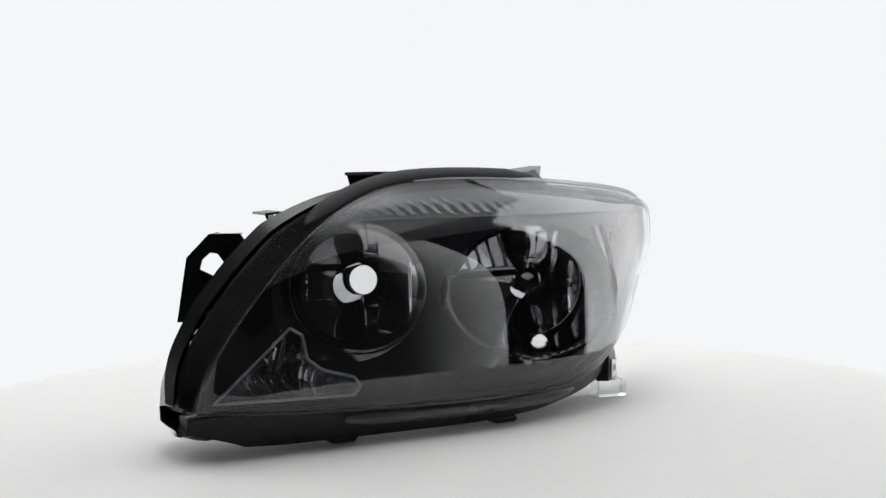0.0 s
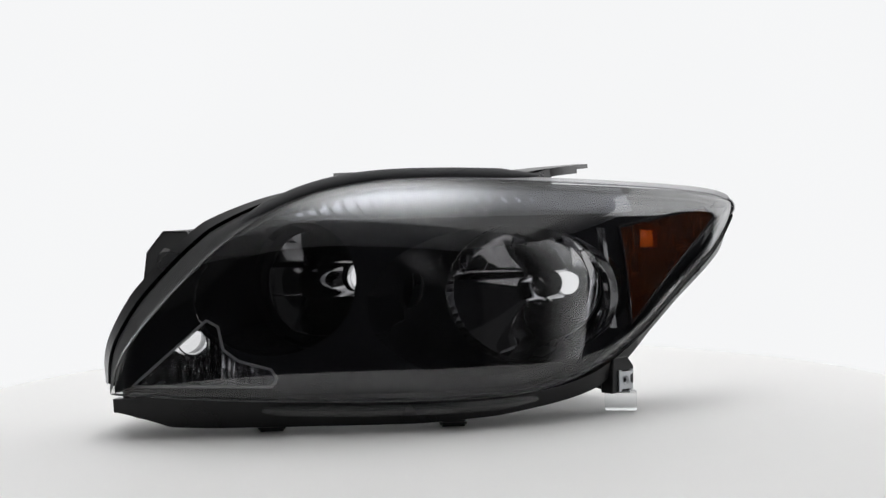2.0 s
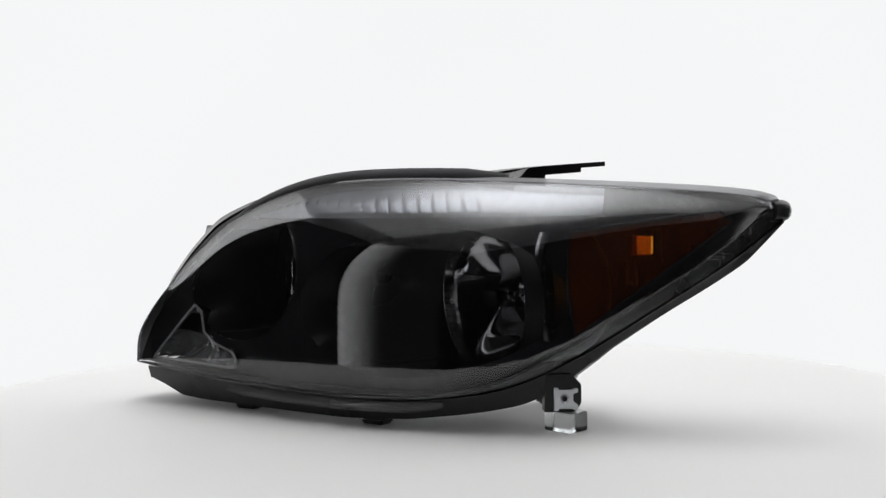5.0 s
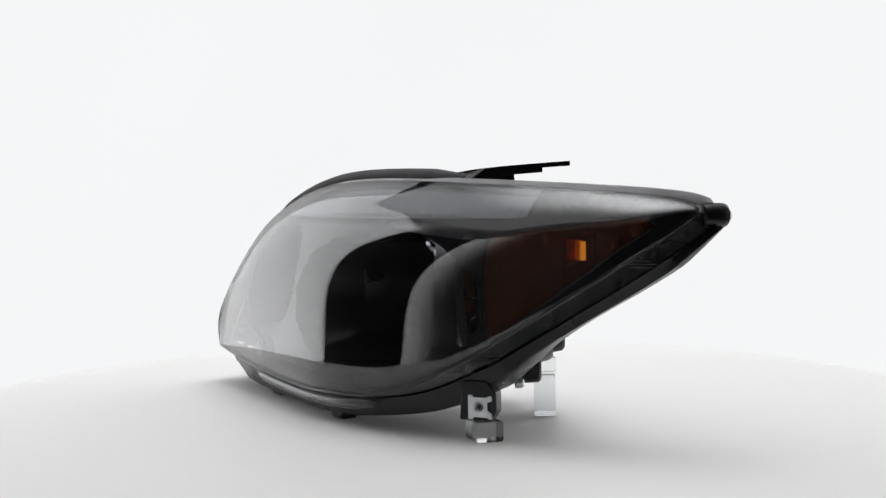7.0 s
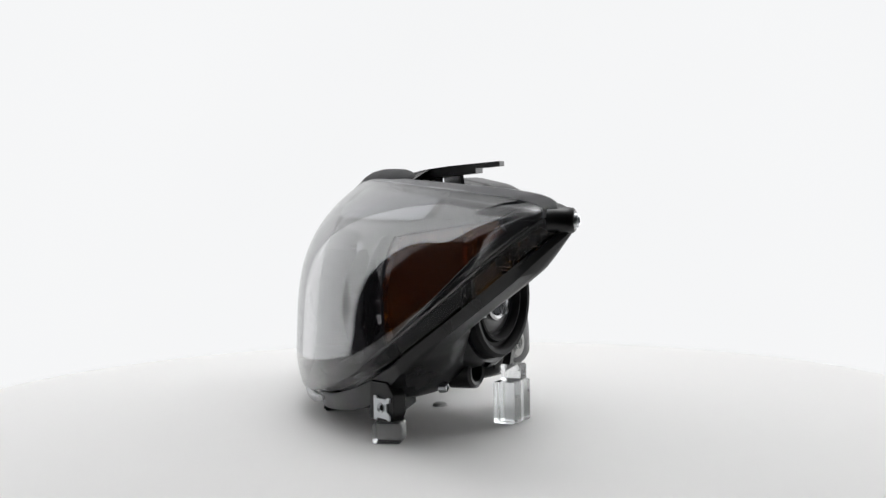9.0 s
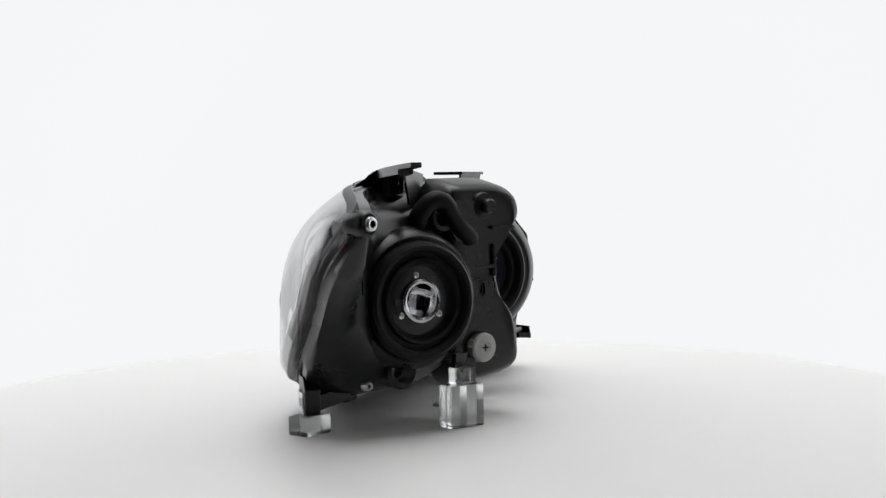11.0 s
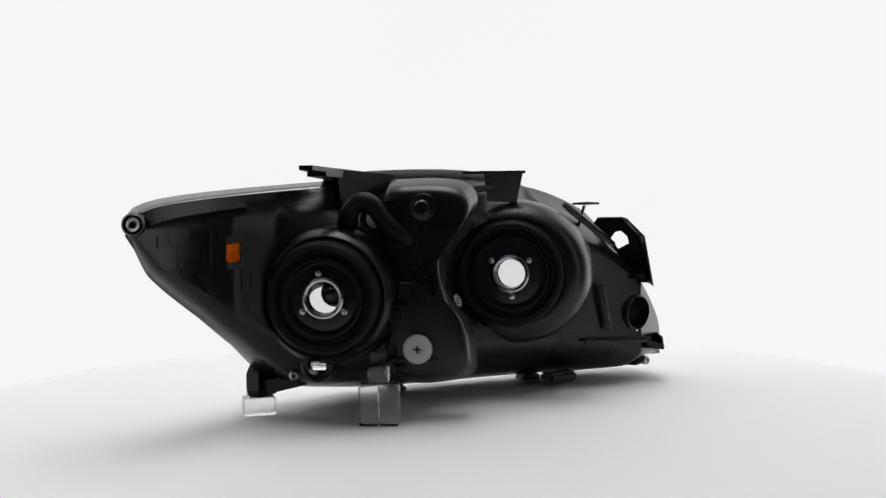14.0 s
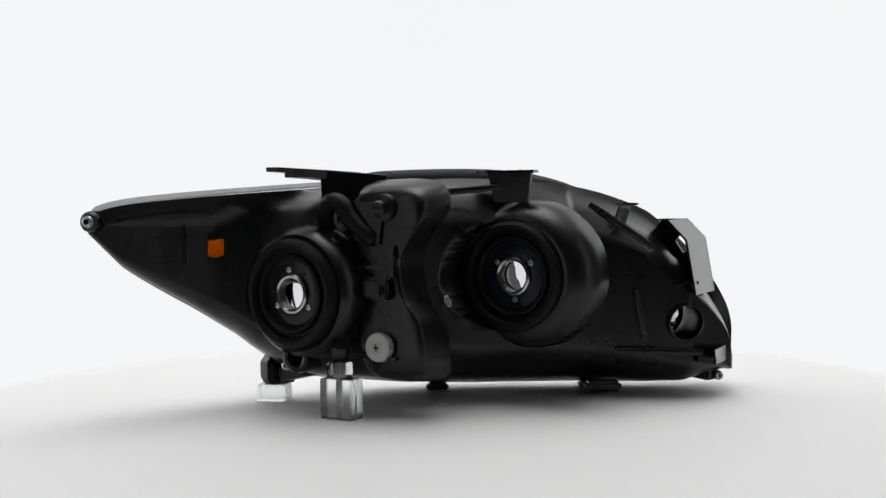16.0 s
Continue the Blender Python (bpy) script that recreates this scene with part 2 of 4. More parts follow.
def turntable():
    t = thing("turntable", "large round matt white turntable board", "turntable")
    bm = bmesh.new()
    r = 0.515
    revolve(bm, (0, 0, 0), (0, 0, 1), [(0.0001, 0), (0.15, 0), (0.3, 0), (r - .003, 0), (r, -0.003), (r, -0.016), (r - .003, -0.019), (0.0001, -0.019)], seg=180)
    part("board", bm, M_DISC, t)
    bm = bmesh.new()
    revolve(bm, (0, 0, 0), (0, 0, 1), [(0.0001, 0.0042), (0.003, 0.004), (0.0062, 0.0025), (0.0075, 0.0002), (0.0078, -0.001)], seg=28)
    part("hub_cap", bm, M_WHITE, t, "small domed white hub cap")
    bm = bmesh.new()
    revolve(bm, (0, 0, 0), (0, 0, 1), [(0.06, -0.0185), (0.06, -0.9), (0.18, -0.95), (0.2, -1.0)], seg=40)
    part("pedestal", bm, M_ROOM, t, "dark pedestal")
    return t


# ------------------------------------------------------------------ headlamp: outline and lens surface
A = Vector((0.572, 0.820, 0)).normalized()          # from the bulbs' front to their back
SIDEWAYS = Vector((A.y, -A.x, 0))
N = 150
LOWER = np.array([[-0.2985, -0.1190, 0.0405], [-0.2232, -0.1250, 0.0340], [-0.1401, -0.1312, 0.0303], [-0.0635, -0.1350, 0.0284],
                  [0.0068, -0.1345, 0.0286], [0.0723, -0.1211, 0.0311], [0.1303, -0.0973, 0.0455], [0.1812, -0.0632, 0.0765],
                  [0.2296, -0.0234, 0.1140], [0.2795, 0.0152, 0.1528], [0.3145, 0.0600, 0.1905]])
UPPER = np.array([[-0.2985, -0.1190, 0.0405], [-0.2845, -0.1225, 0.0780], [-0.2376, -0.1148, 0.1333], [-0.1801, -0.1016, 0.1838],
                  [-0.1026, -0.0796, 0.2168], [-0.0054, -0.0643, 0.2224], [0.0941, -0.0419, 0.2190], [0.1841, -0.0085, 0.2135],
                  [0.2557, 0.0294, 0.2078], [0.3035, 0.0575, 0.2010], [0.3145, 0.0600, 0.1905]])


def spline(c, n):
    c = np.vstack([2 * c[0] - c[1], c, 2 * c[-1] - c[-2]])
    u = np.linspace(0, len(c) - 3 - 1e-9, n)
    i = u.astype(int)
    f = (u - i)[:, None]
    p, q, r, s = c[i], c[i + 1], c[i + 2], c[i + 3]
    return 0.5 * (2 * q + (r - p) * f + (2 * p - 5 * q + 4 * r - s) * f ** 2 + (3 * q - p - 3 * r + s) * f ** 3)


LOW, TOPE = spline(LOWER, 400), spline(UPPER, N)
for _ in range(160):
    LOW[12:-12] = 0.25 * LOW[11:-13] + 0.5 * LOW[12:-12] + 0.25 * LOW[13:-11]
for _ in range(50):
    TOPE[24:-10] = 0.25 * TOPE[23:-11] + 0.5 * TOPE[24:-10] + 0.25 * TOPE[25:-9]
# stations stand upright: each lower point lies under its upper one
LOW = np.stack([TOPE[:, 0], np.interp(TOPE[:, 0], LOW[:, 0], LOW[:, 1]), np.interp(TOPE[:, 0], LOW[:, 0], LOW[:, 2])], 1)
MIDDLE = (LOW + TOPE) / 2
TANG = np.gradient(MIDDLE, axis=0)
OUT = np.stack([TANG[:, 1], -TANG[:, 0], 0 * TANG[:, 0]], 1)
OUT /= np.linalg.norm(OUT, axis=1)[:, None]
for _ in range(60):
    OUT[1:-1] = 0.25 * OUT[:-2] + 0.5 * OUT[1:-1] + 0.25 * OUT[2:]
OUT /= np.linalg.norm(OUT, axis=1)[:, None]
SWELL = np.interp(np.linspace(0, 1, N), np.linspace(0, 1, 8), [0, 0.002, 0.004, 0.005, 0.005, 0.006, 0.007, 0.002])
for _ in range(40):
    SWELL = np.convolve(np.r_[SWELL[0], SWELL, SWELL[-1]], [.25, .5, .25], "valid")
FOOT = np.interp(TOPE[:, 0], [.04, .17], [.14, .03])       # height of the rounded foot, which runs out along the flank
LOW_OUT, TOP_OUT = (LOW * OUT).sum(1), (TOPE * OUT).sum(1)


def face_at(v):
    """Points of the lens face, one for each station, at the heights v (0 lower edge, 1 upper edge): a rounded foot,
    a nearly upright middle and a top that rolls back."""
    v = np.broadcast_to(np.asarray(v, float), (N,))
    foot = 1 - np.clip(1 - v / FOOT, 0, 1) ** 1.7
    roll = 0.09 * np.clip((v - 0.15) / 0.85, 0, 1) + 0.91 * np.clip((v - 0.20) / 0.80, 0, 1) ** 3.6
    want = LOW_OUT + SWELL * foot - (LOW_OUT + SWELL - TOP_OUT) * roll
    have = LOW_OUT * (1 - v) + TOP_OUT * v
    return LOW * (1 - v)[:, None] + TOPE * v[:, None] + (want - have)[:, None] * OUT


def lens_grid(v, inset=0.0):
    return np.stack([face_at(k) for k in v], 1) - inset * OUT[:, None, :]


FACE = lens_grid(np.linspace(0, 1, 61))
FLAT = FACE.reshape(-1, 3)


def face_y(x, z):
    """Depth of the lens face at (x, z), by a local plane through its nearest points."""
    d = (FLAT[:, 0] - x) ** 2 + (FLAT[:, 2] - z) ** 2
    k = np.argpartition(d, 24)[:24]
    p = FLAT[k]
    m = np.stack([p[:, 0] - x, p[:, 2] - z, np.ones(24)], 1)
    sol = np.linalg.lstsq(m, p[:, 1], rcond=1e-3)[0]
    return float(sol[2])


def edge_out(curve, sign):
    """Outward direction in the x-z plane along an edge."""
    t_ = np.gradient(curve, axis=0)
    o = np.stack([-t_[:, 2] * sign, 0 * t_[:, 0], t_[:, 0] * sign], 1)
    return o / np.linalg.norm(o, axis=1)[:, None]


OUT_TOP, OUT_LOW = edge_out(TOPE, 1), edge_out(LOW, -1)
# how far the lens's side wall runs back and spreads outwards, along upper and lower edge
SS = np.linspace(0, 1, N)
TOP_BACK = np.interp(SS, [0, .1, .3, .42, .6, 1], [.030, .032, .022, .014, .010, .010])
TOP_FULL = np.interp(SS, [0, .1, .15, .2, .26, .30, .36, .42, .6, .93, 1], [.012, .023, .028, .029, .027, .019, .008, .004, .004, .006, .007])
TOP_WIDE = np.where(SS < .42, TOP_FULL * .65, TOP_FULL)
LOW_X = LOW[:, 0]
LOW_BACK = np.interp(LOW_X, [-.2955, -.218, .073, .183, .318], [.030, .016, .010, .012, .012])
LOW_WIDE = np.interp(LOW_X, [-.2955, -.218, .073, .183, .318], [.006, .002, .001, .008, .010])
BACK = np.array([0.1, 0.995, 0.0])
WALL_TOP = TOPE + TOP_BACK[:, None] * BACK + TOP_WIDE[:, None] * OUT_TOP
WALL_LOW = LOW + LOW_BACK[:, None] * BACK + LOW_WIDE[:, None] * OUT_LOW
# rear of the housing
REAR_X = [-0.315, -0.298, -0.25, -0.20, -0.15, -0.08, 0.0, 0.06, 0.12, 0.17, 0.2135, 0.26, 0.33]
REAR_Y = [-0.060, -0.039, -0.008, -0.010, -0.013, 0.002, 0.018, 0.042, 0.029, 0.013, 0.0165, 0.044, 0.090]
HOLE_1, HOLE_2 = Vector((0.1408, 0.0455, 0.1168)), Vector((-0.0710, 0.0190, 0.1277))
BOWL_1, BOWL_2 = Vector((0.1385, 0.0445, 0.1150)), Vector((-0.0775, 0.0135, 0.1280))      # bottoms of the two bowls
AMBER_HOLE = Vector((0.2135, 0.0185, 0.1598))
CORNER_FRONT, CORNER_BACK = Vector((-0.2322, -0.0660, 0.0808)), Vector((-0.2453, -0.0100, 0.0768))
SOCKET = Vector((0.1372, 0.0215, 0.0535))
CUP_1, CUP_2 = BOWL_1 - A * 0.100 + Vector((0.0005, -0.005, -0.003)), BOWL_2 - A * 0.088 + Vector((0.006, -0.0045, 0))     # centres of the two bowls' openings


def off_axis(p, c, squash=1.0):
    d = Vector(p) - c
    d -= A * d.dot(A)
    return math.hypot(d.dot(SIDEWAYS), d.z / squash)


# ------------------------------------------------------------------ headlamp: parts
def make_lens(lamp):
    bm = bmesh.new()
    v = np.linspace(0, 1, 41)
    outer, inner = lens_grid(v), lens_grid(v, 0.0026)
    add_grid(bm, outer)
    add_grid(bm, inner)
    lens = part("lens", clean(bm), M_LENS, lamp, "clear moulded polycarbonate lens", sharp=60)
    # ribbed side wall of the lens, its shaded and lit stretches coloured apart
    for edge, wall, out, name in ((TOPE, WALL_TOP, OUT_TOP, "upper_rim"), (LOW, WALL_LOW, OUT_LOW, "lower_rim")):
        dense = lambda arr: np.stack([np.interp(np.linspace(0, N - 1, 1100), np.arange(N), arr[:, k]) for k in range(3)], 1)
        e, w, o = dense(edge), dense(wall), dense(out)
        rib = np.where(np.arange(1100) % 2, .0006, -.0006)[:, None] * o
        ring = np.stack([e, e * .85 + w * .15 + rib, e * .15 + w * .85 + rib, w], 1)
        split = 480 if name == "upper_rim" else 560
        for lo, hi, mat in ((0, split + 1, M_RIM_SHADED), (split, 1100, M_RIM_LIT if name == "upper_rim" else M_RIM_LOW)):
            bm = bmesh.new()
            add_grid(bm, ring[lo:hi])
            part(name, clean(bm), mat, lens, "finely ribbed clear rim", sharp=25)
        # bright moulded edge line
        bm = bmesh.new()
        tube(bm, edge[2:-2:2] + np.array([0, 0.0006, 0]), 0.0009, 0.0009, 8)
        part("edge_bead", bm, M_RIM_LOW, lens)


def rear_y(x):
    return np.interp(x, REAR_X, REAR_Y)


def make_housing(lamp):
    """Black shell behind the lens: lower lip, back and upper lip as one sheet, with the bulb domes."""
    rows = []
    down = np.array([0, 0, -1.0])
    flat = np.interp(LOW_X, [-.2955, -.25, .04, .145, .19, .318], [.5, 1, 1, .6, 0, 0])      # where the lower edge runs level
    end = np.interp(LOW_X, [.23, .285, .314], [1, 1.12, .70])
    lip = WALL_LOW + 0.002 * OUT_LOW + np.array([0, 0.001, 0])
    step = LOW + np.array([0, .016, 0]) + OUT_LOW * (.010 * (1 - flat) * end + .002)[:, None]
    foot = LOW + np.array([0, .020, 0]) + OUT_LOW * (.016 * (1 - flat) * end)[:, None]
    foot[:, 2] = foot[:, 2] * (1 - flat) + flat * np.interp(LOW_X, [-.2955, -.218, -.03, .133, .318], [.009, .005, .0045, .012, .05])
    rear_low = foot.copy()
    mid_y = rear_y(LOW[:, 0])
    rear_low[:, 1] = LOW[:, 1] + np.clip((mid_y - LOW[:, 1]) * 0.45, .022, 1)
    rear_low[:, 2] += flat * np.interp(LOW_X, [-.2955, -.139, .073, .318], [0, .008, .012, 0])
    rows += [lip, step, foot, 0.5 * foot + 0.5 * rear_low + np.array([0, 0, -0.001]), rear_low]
    sink = np.interp(SS, [0, .5, .62, .93, 1], [.002, .002, -.006, -.006, .002])[:, None]
    lip_t = WALL_TOP + (sink + (TOP_FULL - TOP_WIDE)[:, None] * .15) * OUT_TOP + np.array([0, 0.001, 0])
    wing = TOPE + TOP_BACK[:, None] * BACK + np.array([0, .010, 0]) + (sink + TOP_FULL[:, None]) * OUT_TOP
    rear_top = TOPE.copy() + OUT_TOP * (sink - 0.006 + np.where(SS < .36, TOP_FULL * .55, 0)[:, None])
    rear_top[:, 1] = np.maximum(WALL_TOP[:, 1] + .008, TOPE[:, 1] + np.clip((rear_y(TOPE[:, 0]) - TOPE[:, 1]) * 0.5, .022, 1))
    for v in np.linspace(0.04, 0.96, 34):
        p = rear_low * (1 - v) + rear_top * v
        f = min(1, 1.35 * math.sin(math.pi * v) ** 0.55)
        p[:, 1] = p[:, 1] * (1 - f) + f * rear_y(p[:, 0])
        rows.append(p)
    rows += [rear_top, 0.35 * rear_top + 0.65 * wing, wing, lip_t]

    def keep(c):
        if off_axis(c, SOCKET) < .0095 and c.y > -.04 or (Vector((c.x, c.z)) - Vector((CORNER_BACK.x, CORNER_BACK.z))).length < .0185 and c.y > -.08:
            return False
        return (off_axis(c, HOLE_1) > .0535 or c.y < -0.05) and (off_axis(c, HOLE_2) > .0575 or c.y < -0.07) and \
            not (abs(c.x - AMBER_HOLE.x) < .0080 and abs(c.z - AMBER_HOLE.z) < .0085)
    bm = bmesh.new()
    rows = np.stack(rows, 1)
    # all sheets close into the rounded post at the tip
    near = (np.clip((np.arange(N) - (N - 9)) / 8, 0, 1) ** 2)[:, None, None]
    rows = rows * (1 - near) + np.array([.3160, .0755, .1885]) * near
    fine = np.stack([np.stack([np.interp(np.linspace(0, N - 1, 260), np.arange(N), rows[:, j, k]) for k in range(3)], 1) for j in range(rows.shape[1])], 1)
    add_grid(bm, fine, keep)
    clean(bm)
    # true round openings with walls that run in
    for h, r in ((HOLE_1, .0535), (HOLE_2, .0575)):
        edges = [e for e in bm.edges if len(e.link_faces) == 1 and all(abs(off_axis(v.co, h) - r) < .006 and (v.co - h).length < .11 and v.co.y > -.06 for v in e.verts)]
        for v in {v for e in edges for v in e.verts}:
            rel = v.co - h
            along = A * rel.dot(A)
            v.co = h + along + (rel - along).normalized() * r
        made = bmesh.ops.extrude_edge_only(bm, edges=edges)["geom"]
        for v in made:
            if isinstance(v, bmesh.types.BMVert):
                v.co -= A * .05
    # domes round the two bulb openings
    revolve(bm, HOLE_1, A, [(.070, -.070), (.066, -.040), (.063, -.020), (.060, -.010), (.0560, -.006), (.0520, -.007)], 64)
    revolve(bm, HOLE_2, A, [(.082, -.046), (.081, -.030), (.078, -.018), (.072, -.009), (.065, -.0035), (.057, -.0015), (.052, -.004)], 72, squash=.90)
    cut = [f for f in bm.faces if off_axis(f.calc_center_median(), SOCKET) < .0095 and f.calc_center_median().y > -.04]
    bmesh.ops.delete(bm, geom=cut, context="FACES")
    body = part("housing", clean(bm), M_CASE, lamp, "matt black moulded plastic housing", sharp=50)
    def on_panel(a, b, c):
        return HOLE_1 - SIDEWAYS * a + Vector((0, 0, b)) + A * (c - .035)
    # raised island between the two bulbs, with softly rounded flanks
    outline = [(.056, .098), (.104, .098), (.126, .090), (.129, .072), (.110, .048), (.101, .026), (.108, -.006), (.122, -.026), (.127, -.052),
               (.121, -.072), (.070, -.078), (.052, -.060), (.050, -.030), (.054, .010), (.050, .050), (.044, .080)]
    loop = spline(np.array([[a, b, 0] for a, b in outline + outline[:1]]), 65)[:-1]
    mid = loop.mean(0)
    rings = []
    for grow, s in ((1.10, -.075), (1.03, -.048), (.985, -.040), (.94, -.0365), (.80, -.0355), (.45, -.0350), (.02, -.0350)):
        q = mid + (loop - mid) * grow
        rings.append([list(HOLE_1 - SIDEWAYS * x + Vector((0, 0, z)) + A * s) for x, z, _ in q])
    bm = bmesh.new()
    add_grid(bm, np.array(rings).transpose(1, 0, 2), close_u=True)
    part("raised_panel", clean(bm), M_CASE, body, "raised moulded panel between the bulbs", sharp=60)
    # breather elbow, adjuster stub, latch and ledges on that panel
    bm = bmesh.new()
    bend = [(.016, .062, -.004), (.020, .076, .002), (.030, .086, .006), (.041, .084, .007), (.050, .072, .005), (.062, .060, .003), (.076, .049, -.001)]
    tube(bm, spline(np.array([list(on_panel(*p)) for p in bend]), 26), .0095, .0085, 16)
    part("breather_elbow", bm, M_RUBBER, body, "black rubber breather elbow")
    bm = bmesh.new()
    slab(bm, [on_panel(a, b, .0005) for a, b in ((.036, .0865), (.088, .0850), (.082, .0460), (.0565, .0490), (.046, .0660))], A * .0025)
    part("elbow_web", bm, M_CASE, body, "flat moulded web beside the breather", smooth=False)
    bm = bmesh.new()
    revolve(bm, on_panel(.042, .070, 0), A, [(.0070, .0005), (.0075, .0045), (.0115, .0050), (.0125, .003), (.0135, -.002)], 26)
    part("breather_socket", bm, M_CASE, body)
    bm = bmesh.new()
    revolve(bm, on_panel(.088, .080, 0), A, [(.0001, .013), (.0055, .0128), (.0068, .011), (.0068, .005), (.0120, .0035), (.0135, -.003)], 24)
    stub = part("adjuster_stub", bm, M_CASE, body)
    bm = bmesh.new()
    box(bm, on_panel(.088, .080, .0135), (.009, .0016, .0016), SIDEWAYS)
    part("stub_slot", bm, M_GLOSS, stub)
    bm = bmesh.new()
    box(bm, on_panel(.079, .004, .003), (.030, .012, .018), SIDEWAYS, .002)
    box(bm, on_panel(.084, .004, .008), (.012, .010, .012), SIDEWAYS, .002)
    part("latch_block", bm, M_CASE, body)
    for a, b, w, h in ((.078, .0245, .044, .0035), (.076, .0145, .040, .0025), (.098, .030, .004, .030), (.060, -.010, .022, .003), (.070, -.060, .060, .003), (.108, .060, .026, .003)):
        bm = bmesh.new()
        box(bm, on_panel(a, b, .0015), (w, .006, h), SIDEWAYS, .0010)
        part("stiffening_rib", bm, M_CASE, body)
    for k in range(3):
        for hole, w in ((HOLE_2, -.0665), (HOLE_1, .0575)):
            bm = bmesh.new()
            box(bm, hole + SIDEWAYS * (w * math.cos(.5 - k * .5)) + Vector((0, 0, w * math.sin(.5 - k * .5))) - A * .0125, (.006, .006, .0030), SIDEWAYS, .0008)
            part("dome_lug", bm, M_CASE, body)
    # moulded ribs of the long end and of the wide dome
    for p, q, w in (((.262, .040, .182), (.262, .040, .150), .0016),
                    ((.240, .030, .182), (.240, .030, .146), .0016), ((-.150, -.008, .196), (-.215, -.010, .150), .0024), ((-.175, -.008, .050), (-.262, -.010, .046), .0022),
                    ((-.195, -.006, .110), (-.205, -.006, .060), .0022), ((-.060, .006, .214), (.010, .008, .208), .0022), ((.020, .012, .204), (.050, .012, .206), .003)):
        bm = bmesh.new()
        tube(bm, np.linspace(p, q, 6) + np.array([[0, .003, .0001 * i] for i in range(6)]), w, w * 1.6, 10)
        part("moulded_rib", bm, M_CASE, body)
    def back_point(x, z, out):
        return Vector((x, float(rear_y(x)) + out, z))
    for x0, x1, z0, z1 in ((.246, .274, .150, .172), (.252, .274, .146, .149), (.196, .206, .124, .146), (.282, .294, .168, .178)):
        bm = bmesh.new()
        ring = [back_point(x, z, .0009) for x, z in ((x0, z0), (x1, z0), (x1, z1), (x0, z1))]
        mid = sum(ring, Vector()) / 4
        slab(bm, ring, (0, -.006, 0), [mid + (q - mid) * .86 for q in ring])
        part("pocket_frame", bm, M_CASE, body, smooth=False)
    # flat square surround of the orange window
    w = AMBER_HOLE + Vector((0, .0002, 0))
    tilt = Vector((1, .28, 0)).normalized()
    square = [(-1, -1), (1, -1), (1, 1), (-1, 1)]
    bm = bmesh.new()
    slab(bm, [w + tilt * (a * .0150) + Vector((0, 0, b * .0145)) for a, b in square], (0, -.004, 0), [w + tilt * (a * .0078) + Vector((0, 0, b * .0085)) for a, b in square])
    part("window_surround", bm, M_CASE, body, smooth=False)
    return body


def make_boot(lamp, hole, big):
    """Rubber boot, bulb carrier with its ring and three screws."""
    k = 1.0 if big else 0.96
    bm = bmesh.new()
    revolve(bm, hole, A, [(.0535 * k, -.022), (.0545 * k, -.006), (.053 * k, .002), (.050 * k, .0045), (.0465 * k, .004), (.0445 * k, .001),
                          (.0435 * k, -.003), (.040 * k, -.003), (.0385 * k, .001), (.0365 * k, .0015), (.0345 * k, -.001), (.034 * k, -.005), (.028, -.006)], 72)
    boot = part("dust_boot", bm, M_RUBBER, lamp, "stepped black rubber dust boot")
    bm = bmesh.new()
    revolve(bm, hole, A, [(.034 * k, -.0065), (.027, -.0045), (.0185, -.0045), (.0180, -.009)], 60)
    part("bulb_carrier", bm, M_CARRIER if big else M_CASE, lamp, "dark plastic bulb carrier plate")
    bm = bmesh.new()
    revolve(bm, hole, A, [(.0185, -.006), (.0190, -.0015), (.0170, -.0005), (.0150, -.0015), (.0142, -.004), (.0140, -.010)], 56)
    part("retaining_ring", bm, M_RETAIN, lamp, "bright metal bulb retaining ring")
    for w in ((100, 212, 327) if not big else (35, 145, 272)):
        c = hole - A * 0.0045 - SIDEWAYS * (.0228 * math.cos(radians(w))) + Vector((0, 0, .0228 * math.sin(radians(w))))
        screw(lamp, c, A, .0030)
    for w in ((60,) if big else (60, 180)):
        bm = bmesh.new()
        p = hole - A * .004 - SIDEWAYS * (.0215 * math.cos(radians(w))) + Vector((0, 0, .0215 * math.sin(radians(w))))
        box(bm, p, (.010, .002, .004), SIDEWAYS, .0005)
        part("spring_clip", bm, M_CASE, lamp)
    return boot


